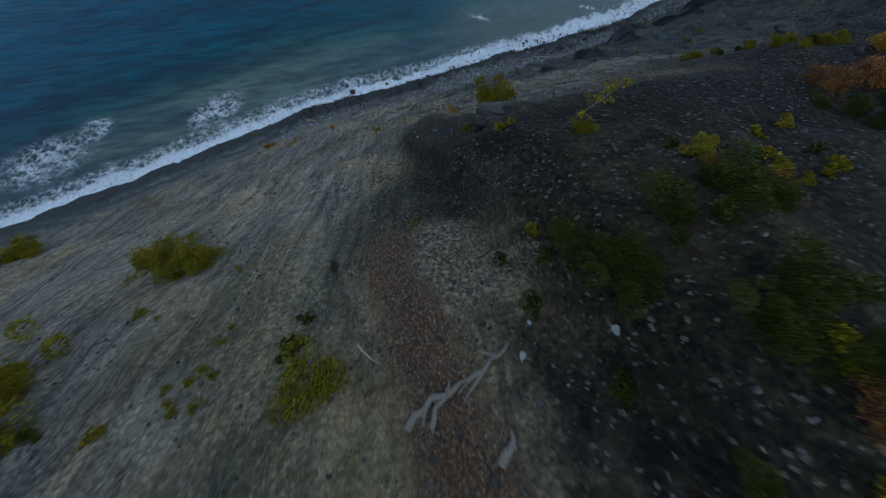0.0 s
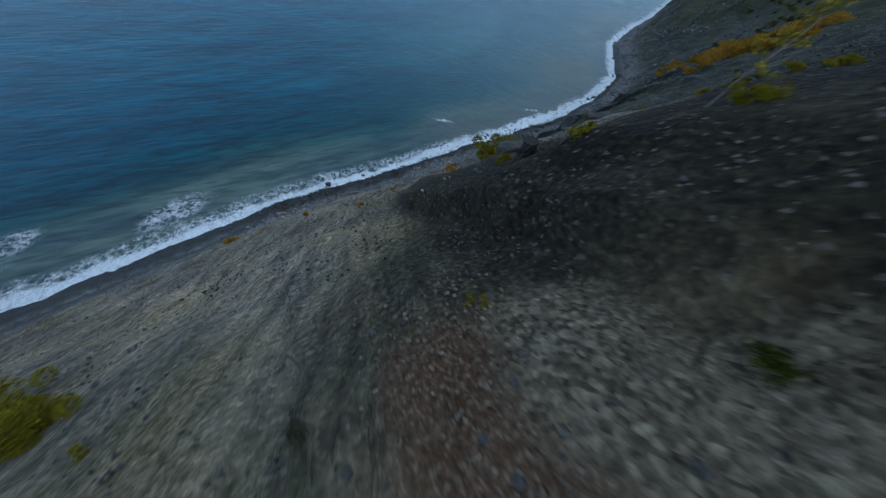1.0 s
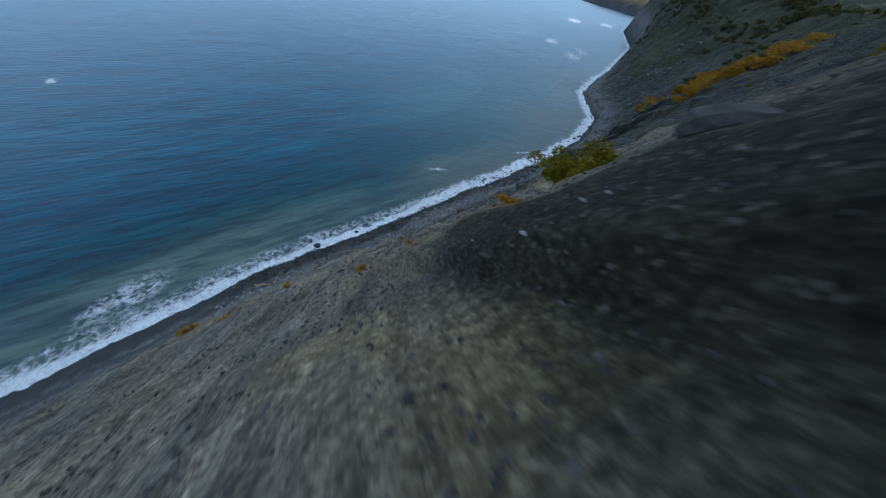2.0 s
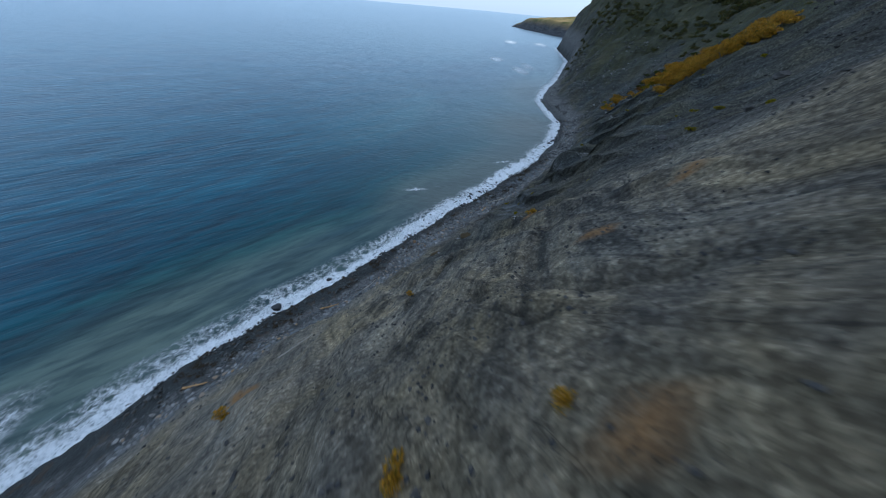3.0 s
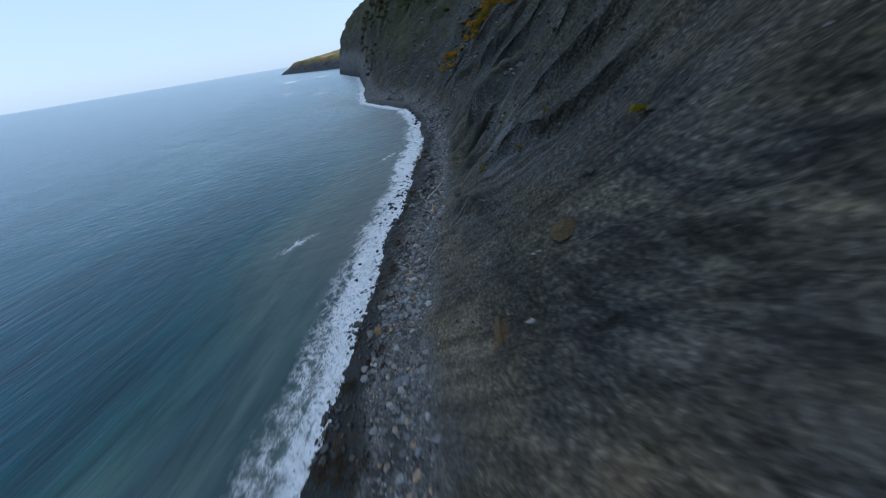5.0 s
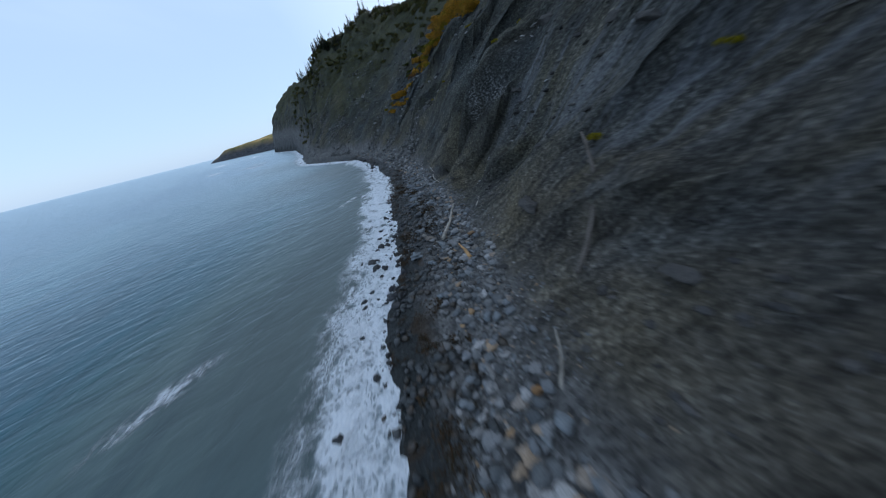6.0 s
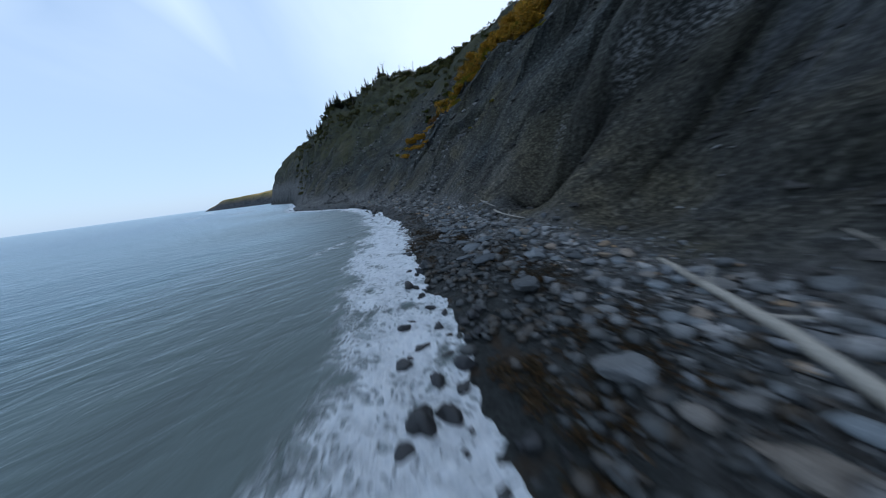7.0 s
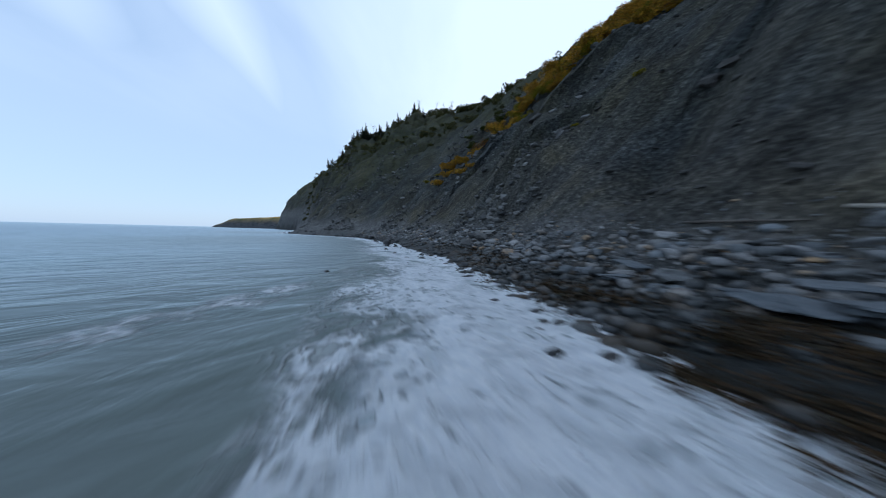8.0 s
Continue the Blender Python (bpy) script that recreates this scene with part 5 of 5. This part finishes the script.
SHRUBS = {
    "olive": [shrub("shrub", M_OLIVE, 70 + i, "low yellow-olive shrub rooted in loose shale") for i in range(3)],
    "gold": [shrub("shrub", M_GOLD, 80 + i, "golden autumn shrub in a band up the slope") for i in range(3)],
    "green": [shrub("shrub", M_GREEN, 90 + i, "dense dark green shrub near the cliff top", leaves=8000, length=0.055) for i in range(3)],
    "rust": [shrub("shrub", M_RUST, 100 + i, "rust-red autumn shrub near the cliff top", leaves=1600) for i in range(2)],
}
TUFTS = {
    "olive": shrub("grass_tuft", M_OLIVE, 110, "small yellow-green tuft growing from bare shale", "tuft", 700, 0.17, 0.5, 5, "tufts on the slope"),
    "gold": shrub("grass_tuft", M_GOLD, 111, "dry orange tuft growing from bare clay", "tuft", 700, 0.16, 0.5, 5, "tufts on the slope"),
    "green": shrub("grass_tuft", M_GREEN, 112, "leafy green plant on the bare slope", "tuft", 600, 0.18, 0.4, 5, "tufts on the slope"),
}
FIRST = set()


def plant(kind, x, y, size, rng, tall=1.0):
    """Sets the pattern itself first, then copies of it."""
    source = TUFTS[kind[5:]] if kind.startswith("tuft_") else SHRUBS[kind][rng.randint(len(SHRUBS[kind]))]
    m = pose(x, y, lift(x, y) - 0.04, 0, 0, rng.rand() * 360) @ Matrix.Diagonal((size, size, size * tall, 1))
    if source.name in FIRST:
        ob = copy_thing(source, Matrix.Translation(m.translation) @ m.to_quaternion().to_matrix().to_4x4())
    else:
        FIRST.add(source.name)
        ob = source
        ob.matrix_basis = Matrix.Translation(m.translation) @ m.to_quaternion().to_matrix().to_4x4()
    ob.scale = (size, size, size * tall)


def build_shrubs():
    rng = np.random.RandomState(121)
    # clumps: kind, from, to, how many, size, spread
    for kind, a, b, n, size, spread in (
            ("olive", (63.5, -68.5), (66.5, -70.5), 6, 0.28, 0.7), ("olive", (58.9, -72.2), (57.2, -77.6), 9, 1.2, 0.5), ("gold", (57.2, -77.2), (57.0, -78.2), 2, 1.0, 0.3),
            ("olive", (45, -108), (44, -111), 5, 2.0, 1.2), ("olive", (66.3, -64.6), (66.3, -64.7), 1, 1.0, 0.1),
            ("olive", (64.4, -77.6), (63.6, -81), 6, 1.6, 0.7), ("green", (64.9, -56.1), (65.5, -54.6), 5, 0.95, 0.3),
            ("olive", (62.5, -50.7), (62.2, -50.2), 2, 0.5, 0.2), ("gold", (63.5, -50.8), (63.7, -50.5), 2, 0.4, 0.2), ("rust", (63.6, -51.0), (64.2, -50.2), 3, 0.5, 0.35),
            ("green", (63.9, -52.9), (64.6, -51.6), 4, 0.85, 0.4), ("rust", (59.6, -40.2), (60.8, -37), 7, 0.9, 0.8),
            ("green", (60.5, -42.5), (62.5, -40), 4, 0.8, 0.9), ("olive", (52.6, -38.6), (56.2, -32), 12, 0.5, 0.5), ("gold", (57.5, -32.5), (58.5, -30), 5, 0.8, 0.6),
            ("green", (53.4, -36.8), (55.4, -33.0), 6, 0.5, 0.4), ("green", (67.0, -54.2), (68.4, -52.8), 5, 0.9, 0.5),
            ("rust", (68.6, -53.9), (69.0, -53.2), 3, 0.8, 0.4), ("green", (69.2, -56.0), (71.5, -55.0), 4, 0.7, 0.5), ("olive", (59.5, -53.0), (59.8, -52.4), 3, 0.42, 0.15),
            ("olive", (48.6, -50.6), (49.8, -48.6), 5, 1.3, 0.5), ("green", (42, 51), (40, 54), 3, 2.2, 1.0),
            ("gold", (5.9, 48.0), (-0.6, 54.2), 18, 1.35, 0.9), ("olive", (-0.5, 54.5), (-2.4, 57), 4, 1.0, 0.7),
            ("green", (4.0, 59.5), (10.5, 51.5), 9, 1.3, 0.9), ("gold", (12.5, 49.5), (18.5, 44.0), 24, 1.8, 2.0), ("gold", (18.5, 44.0), (22.5, 36.0), 44, 2.6, 3.2),
            ("gold", (22.5, 36.0), (27.0, 24.0), 36, 2.5, 2.8), ("gold", (27.0, 24.0), (33.0, 13.0), 22, 2.2, 1.7), ("gold", (23.0, 44.5), (30.5, 29.0), 26, 1.9, 1.6), ("green", (12.0, 56.0), (22.0, 47.0), 8, 1.8, 1.4),
            ("olive", (11.0, 51.0), (25.0, 28.0), 26, 1.7, 2.4), ("green", (21.0, 45.0), (33.0, 22.0), 16, 1.5, 1.8), ("rust", (5.0, 56.5), (20.0, 40.0), 10, 1.4, 1.4)):
        for i in range(n):
            t = (i + 0.5) / n
            x, y = a[0] + (b[0] - a[0]) * t + rng.normal() * spread, a[1] + (b[1] - a[1]) * t + rng.normal() * spread
            plant(kind, x, y, size * (0.65 + 0.6 * rng.rand()), rng, 0.75 + 0.4 * rng.rand())
    for kind, x, y, size in (("tuft_green", 65.2, -65.9, 0.6), ("tuft_green", 65.0, -65.5, 0.5), ("tuft_olive", 61.4, -59.9, 0.2), ("tuft_olive", 61.2, -60.1, 0.18), ("tuft_olive", 63.8, -55.8, 0.45),
                             ("tuft_olive", 63.5, -56.4, 0.4), ("tuft_olive", 57.75, -54.75, 0.6), ("tuft_gold", 44.1, -60.3, 0.5), ("tuft_gold", 45.6, -57.2, 0.4),
                             ("tuft_gold", 29.9, -79.5, 1.2), ("tuft_gold", 34.0, -74.0, 1.0), ("tuft_gold", 48.6, -53.6, 0.7), ("tuft_gold", 33.0, -67.0, 0.8), ("tuft_olive", 55.8, -55.6, 0.4),
                             ("tuft_gold", 34.0, -53.2, 0.45), ("tuft_gold", 34.2, -39.4, 0.6), ("tuft_olive", 23.2, -23.7, 0.5), ("tuft_olive", 19.4, -21.9, 0.5), ("tuft_olive", 29.0, -33.0, 0.6)):
        plant(kind, x, y, size, rng)
    # scattered growth on the slope and thick growth along the brow
    for _ in range(36):
        x, y = rng.uniform(60, 73), rng.uniform(-82, -44)
        if abs(y + 61) < 2.2:
            continue
        plant("tuft_olive" if rng.rand() < 0.7 else "tuft_green", x, y, 0.22 + 0.3 * rng.rand(), rng)
    for _ in range(24):
        x, y = rng.uniform(63, 74), rng.uniform(-57.5, -45)
        plant(("tuft_green", "tuft_green", "tuft_green", "tuft_olive")[rng.randint(4)], x, y, 0.25 + 0.35 * rng.rand(), rng)
    for _ in range(26):
        y = rng.uniform(-60, 30)
        if y > -34:
            plant("tuft_olive", float(shore_x(y)) + rng.uniform(14, 38), y, 0.3 + 0.4 * rng.rand(), rng)


build_shrubs()


def spruce(seed, label="ragged dark spruce on the cliff edge"):
    """A small wind-worn conifer, 1 m high before it is scaled."""
    rng = np.random.RandomState(seed)
    root = new("spruce_tree")
    part("trunk", tube(bmesh.new(), [Vector((0, 0, -0.06)), Vector((0.01, 0.005, 0.5)), Vector((0, 0, 1))], [0.03, 0.018, 0.004], 6), M_BARK, root)
    verts, faces = [], []
    for level in np.linspace(0.12, 0.97, 17):
        reach = 0.24 * (1.02 - level) * rng.uniform(0.65, 1.25) + 0.015
        for k in range(rng.randint(4, 8)):
            a = rng.rand() * 2 * math.pi
            out = np.array((math.cos(a), math.sin(a), -0.25 + 0.3 * level))
            side = np.array((-math.sin(a), math.cos(a), 0))
            p0 = np.array((0, 0, level))
            for q in range(5):
                u = (q + 0.4) / 5
                c = p0 + out * reach * u
                w = reach * 0.34 * (1.1 - u) + 0.012
                for sgn in (-1, 1):
                    tip = c + side * sgn * w + out * reach * 0.22 + np.array((0, 0, rng.normal() * 0.012 - 0.012))
                    i = len(verts)
                    verts += [c, c + out * reach * 0.2, tip, c + side * sgn * w * 0.5 - np.array((0, 0, 0.012))]
                    faces.append((i, i + 1, i + 2, i + 3))
    piece("crown", array_mesh("crown", np.array(verts), np.array(faces), M_NEEDLE, False), root)
    return tagged(root, label, "tree", "trees along the cliff edge")


def bare_tree(seed):
    rng = np.random.RandomState(seed)
    root = new("dead_tree")
    part("trunk", tube(bmesh.new(), [Vector((0, 0, -0.06)), Vector((0.03, 0.02, 0.45)), Vector((0.1, 0.0, 1))], [0.028, 0.018, 0.004], 6), M_BARK, root)
    for _ in range(11):
        h = rng.uniform(0.25, 0.95)
        a, n = rng.rand() * 2 * math.pi, rng.uniform(0.1, 0.26)
        p = Vector((0.08 * h, 0.01, h))
        part("branch", tube(bmesh.new(), [p, p + Vector((math.cos(a), math.sin(a), 0.5)) * n * 0.6, p + Vector((math.cos(a) * 1.1, math.sin(a), 1.0)) * n], [0.01, 0.007, 0.002], 4), M_BARK, root)
    return tagged(root, "bare grey dead tree leaning on the cliff edge", "tree", "trees along the cliff edge")


def build_trees():
    rng = np.random.RandomState(131)
    kinds = [spruce(140 + i) for i in range(4)] + [bare_tree(150), bare_tree(151)]
    placed = set()

    def stand(k, x, y, tall):
        m = pose(x, y, lift(x, y) - 0.05, rng.normal() * 4, rng.normal() * 4, rng.rand() * 360)
        if k in placed:
            ob = copy_thing(kinds[k], m)
        else:
            placed.add(k)
            ob = kinds[k]
            ob.matrix_basis = m
        w = tall * rng.uniform(0.8, 1.2)
        ob.scale = (w, w, tall)

    # along the brow, by runs of the edge
    for a, b, n, tall, spread, dead in (((-104, 216), (-84, 200), 8, 4.0, 3, 0.1), ((-84, 200), (-50, 148), 34, 5.6, 4, 0.1), ((-50, 148), (-40, 139), 20, 5.4, 2.5, 0.1), ((-40, 139), (-20, 124), 32, 4.8, 3, 0.15),
                                        ((-20, 124), (-8, 112), 8, 4.4, 2.5, 0.55), ((-8, 112), (6, 96), 12, 4.0, 3, 0.5), ((6, 96), (16, 76), 8, 2.6, 2.5, 0.3)):
        for i in range(n):
            t = (i + rng.rand()) / n
            x, y = a[0] + (b[0] - a[0]) * t + rng.normal() * spread * 0.5, a[1] + (b[1] - a[1]) * t + rng.normal() * spread * 0.5
            k = 4 + rng.randint(2) if rng.rand() < dead else rng.randint(4)
            stand(k, x, y, tall * (0.55 + 0.7 * rng.rand()))


def build_sapling():
    """A thin leaning larch with sparse yellow-green needles."""
    rng = np.random.RandomState(191)
    root = new("larch_sapling")
    root.matrix_world = pose(59.3, -53.2, lift(59.3, -53.2) - 0.05, 0, 0, 0)
    stem = [Vector((0, 0, 0)), Vector((-0.02, 0.35, 0.75)), Vector((0.0, 0.8, 1.5)), Vector((0.05, 1.2, 2.3))]
    part("trunk", tube(bmesh.new(), stem, [0.05, 0.04, 0.026, 0.008], 6, 0.15, rng), M_BARK, root)
    for i in range(12):
        t = 0.35 + 0.6 * i / 11
        p = Vector((0.02, 1.2 * t, 2.3 * t))
        a, n = rng.rand() * 6.28, 0.75 * (1.15 - t)
        tip = p + Vector((math.cos(a) * n, math.sin(a) * n, 0.12))
        branch = part("branch", tube(bmesh.new(), [p, (p + tip) / 2 + Vector((0, 0, 0.03)), tip], [0.014, 0.009, 0.004], 4), M_BARK, root)
        centres = np.array([p.lerp(tip, u)[:] for u in (0.4, 0.6, 0.8, 1.0)])
        v, f = leaf_cloud(rng, centres, np.full(4, 0.09), 60, 0.075)
        piece("needles", array_mesh("needles", v, f, M_OLIVE, False), branch)
    tagged(root, "thin leaning larch sapling with sparse yellow-green needles", "tree")


def build_stump():
    rng = np.random.RandomState(192)
    root = new("tree_stump")
    root.matrix_world = pose(56.4, -55.1, lift(56.4, -55.1) - 0.1, 14, -10, 30)
    part("trunk", tube(bmesh.new(), [Vector((0, 0, -0.1)), Vector((0, 0, 0.18)), Vector((0.03, 0, 0.42)), Vector((0.05, 0.02, 0.6))], [0.42, 0.3, 0.27, 0.25], 11, 0.3, rng), M_STUMP, root)
    for k in range(6):
        a = k * 1.05 + rng.rand() * 0.5
        w = Vector((math.cos(a), math.sin(a), 0))
        part("root", tube(bmesh.new(), [w * 0.2 + Vector((0, 0, 0.12)), w * 0.5 + Vector((0, 0, 0.06)), w * rng.uniform(0.8, 1.1) + Vector((0, 0, -0.12))], [0.1, 0.07, 0.02], 6, 0.25, rng), M_STUMP, root)
    tagged(root, "dark weathered tree stump stuck in the slope", "stump")


def build_root(points, thick, seed):
    """A bare crooked root lying over the ground, with short side roots."""
    rng = np.random.RandomState(seed)
    x0, y0 = points[0]
    root = new("bare_root")
    root.location = (x0, y0, lift(x0, y0))
    line = []
    for (ax, ay), (bx, by) in zip(points[:-1], points[1:]):
        for u in (0.0, 0.33, 0.66):
            x, y = ax + (bx - ax) * u + rng.normal() * 0.05, ay + (by - ay) * u + rng.normal() * 0.05
            line.append(Vector((x - x0, y - y0, lift(x, y) + thick * 0.7 - root.location.z)))
    n = len(line)
    part("main_root", tube(bmesh.new(), line, [thick * (1.1 - 0.6 * i / n) for i in range(n)], 7, 0.35, rng), M_ROOT, root, smooth_faces=True)
    for i in range(2, n - 1, 2):
        w = Vector((rng.normal() * 0.3, rng.normal() * 0.3, 0.02))
        part("side_root", tube(bmesh.new(), [line[i], line[i] + w * 0.5 + Vector((0, 0, 0.03)), line[i] + w], [thick * 0.6, thick * 0.45, thick * 0.2], 6, 0.3, rng), M_ROOT, root)
    tagged(root, "bare pale crooked root lying on brown soil", "root", "bare roots on the path")


build_sapling()
build_stump()
build_root([(68.0, -61.7), (67.6, -61.0), (67.4, -60.4), (67.1, -59.4), (66.8, -58.8), (66.6, -58.2)], 0.11, 193)
build_root([(68.1, -61.2), (67.5, -60.6), (67.25, -60.1)], 0.085, 194)
build_root([(68.9, -59.6), (68.6, -59.2), (68.3, -59.1)], 0.1, 195)


def build_brow():
    """Close scrub that rounds off the cliff's brow, as one mass of leaves."""
    rng = np.random.RandomState(171)
    verts, faces, count = [], [], 0
    for a, b, n, size in (((-106, 214), (-52, 150), 34, 1.9), ((-52, 150), (-20, 124), 34, 1.8), ((-20, 124), (6, 96), 30, 1.7), ((6, 96), (17, 74), 34, 1.4), ((17, 74), (34, 56), 30, 0.9),
                          ((34, 56), (44, 36), 20, 0.8), ((44, 36), (52, 16), 14, 0.8), ((-96, 198), (-48, 138), 26, 1.4), ((-60, 150), (-25, 112), 40, 1.3), ((-48, 138), (-22, 104), 30, 1.0), ((-25, 112), (4, 80), 34, 1.1), ((2, 88), (18, 58), 26, 1.0), ((-90, 180), (-58, 130), 40, 1.4)):
        for i in range(n):
            t = (i + rng.rand()) / n
            x, y = a[0] + (b[0] - a[0]) * t + rng.normal() * 1.8, a[1] + (b[1] - a[1]) * t + rng.normal() * 1.8
            r = size * (0.5 + 0.8 * rng.rand())
            centres = np.stack([rng.normal(size=5) * 0.45 * r, rng.normal(size=5) * 0.45 * r, (0.15 + 0.5 * rng.rand(5)) * r], 1)
            v, f = leaf_cloud(rng, centres, (0.3 + 0.25 * rng.rand(5)) * r, 240, 0.3 * r)
            verts.append(v + np.array((x, y, lift(x, y) - 0.1)))
            faces.append(f + count)
            count += len(v)
    me = array_mesh("scrub", np.concatenate(verts), np.concatenate(faces), M_SCRUB, False)
    tagged(new("scrub", me), "close dark green scrub along the cliff's brow", "scrub", kind="stuff")


build_trees()
build_brow()


# ---- brown weed on the wet stones ----
def build_weed():
    rng = np.random.RandomState(181)
    verts, faces, count = [], [], 0
    for i in range(700):
        y = rng.uniform(-75, 24) if i < 420 else rng.uniform(-18, 8)
        x = float(shore_x(y)) + rng.uniform(0.0, 3.6)
        if gradient_noise(np.array([x / 4]), np.array([y / 4]), 182)[0] < 0.02:
            continue
        r = 0.2 + 0.35 * rng.rand()
        centres = np.stack([rng.normal(size=4) * 0.6 * r, rng.normal(size=4) * 0.6 * r, 0.1 * rng.rand(4) * r], 1)
        v, f = leaf_cloud(rng, centres, 0.5 * r * (0.6 + rng.rand(4)), 90, 0.14, -0.6)
        v[:, 2] = v[:, 2] * 0.35 + 0.05
        verts.append(v + np.array((x, y, float(height(np.array([x]), np.array([y]))[0]))))
        faces.append(f + count)
        count += len(v)
    me = array_mesh("seaweed", np.concatenate(verts), np.concatenate(faces), M_WEED, False)
    tagged(new("seaweed", me), "brown seaweed stranded on wet beach stones", "seaweed", kind="stuff")


build_weed()


# ---- houses on the far headland ----
def house(u, v, turn, size):
    x, y = -650 + u * 0.875 + v * 0.483, 751 - u * 0.483 + v * 0.875
    hit, spot, _, _ = headland.ray_cast(Vector((x, y, 200)), Vector((0, 0, -1)))
    root = new("house")
    root.matrix_world = pose(x, y, (spot.z if hit else 35) - 0.6, 0, 0, turn) @ Matrix.Diagonal((size, size, size, 1))
    bm = bmesh.new()
    bmesh.ops.create_cube(bm, size=1.0, matrix=Matrix.Translation((0, 0, 2.4)) @ Matrix.Diagonal((11, 7.5, 4.8, 1)))
    part("wall", bm, M_WALLS, root)
    bm = bmesh.new()
    p = [bm.verts.new(c) for c in ((-5.9, -4.2, 4.7), (5.9, -4.2, 4.7), (5.9, 4.2, 4.7), (-5.9, 4.2, 4.7), (-5.9, 0, 8.0), (5.9, 0, 8.0))]
    for q in ((0, 1, 5, 4), (2, 3, 4, 5), (0, 4, 3), (1, 2, 5), (3, 2, 1, 0)):
        bm.faces.new([p[i] for i in q])
    part("roof", bm, M_ROOF, root, "dark shingle gable roof")
    for i in range(3):
        bm = bmesh.new()
        bmesh.ops.create_cube(bm, size=1.0, matrix=Matrix.Translation((-3.4 + 3.4 * i, -3.78, 2.6)) @ Matrix.Diagonal((1.3, 0.12, 1.6, 1)))
        part("window", bm, M_PANE, root)
    return tagged(root, "small white house on the far headland", "house", "houses on the headland")


for u, v, turn, size in ((300, 40, -30, 1.0), (318, 66, -20, 1.1), (338, 48, -45, 0.9), (352, 80, -25, 1.0), (286, 74, -35, 0.9), (330, 100, -30, 1.2), (240, 90, -30, 0.8)):
    house(u, v, turn, size)


# ---- beach cobbles that can be told apart ----
def build_cobbles():
    rng = np.random.RandomState(161)
    shapes = stone_meshes("cobble", 10, BALL_2, 0.68, M_COBBLE, 162, 0.62)
    for _ in range(300):
        y = rng.uniform(-38, 14)
        x = float(shore_x(y)) + 2.2 + 4.0 * rng.rand()
        ob = set_stone("cobble", shapes[rng.randint(10)], x, y, 0.24 + 0.3 * rng.rand() ** 1.5, rng.rand() * 360, 0.08, rng.normal() * 10)
        ob.parent = ground


build_cobbles()
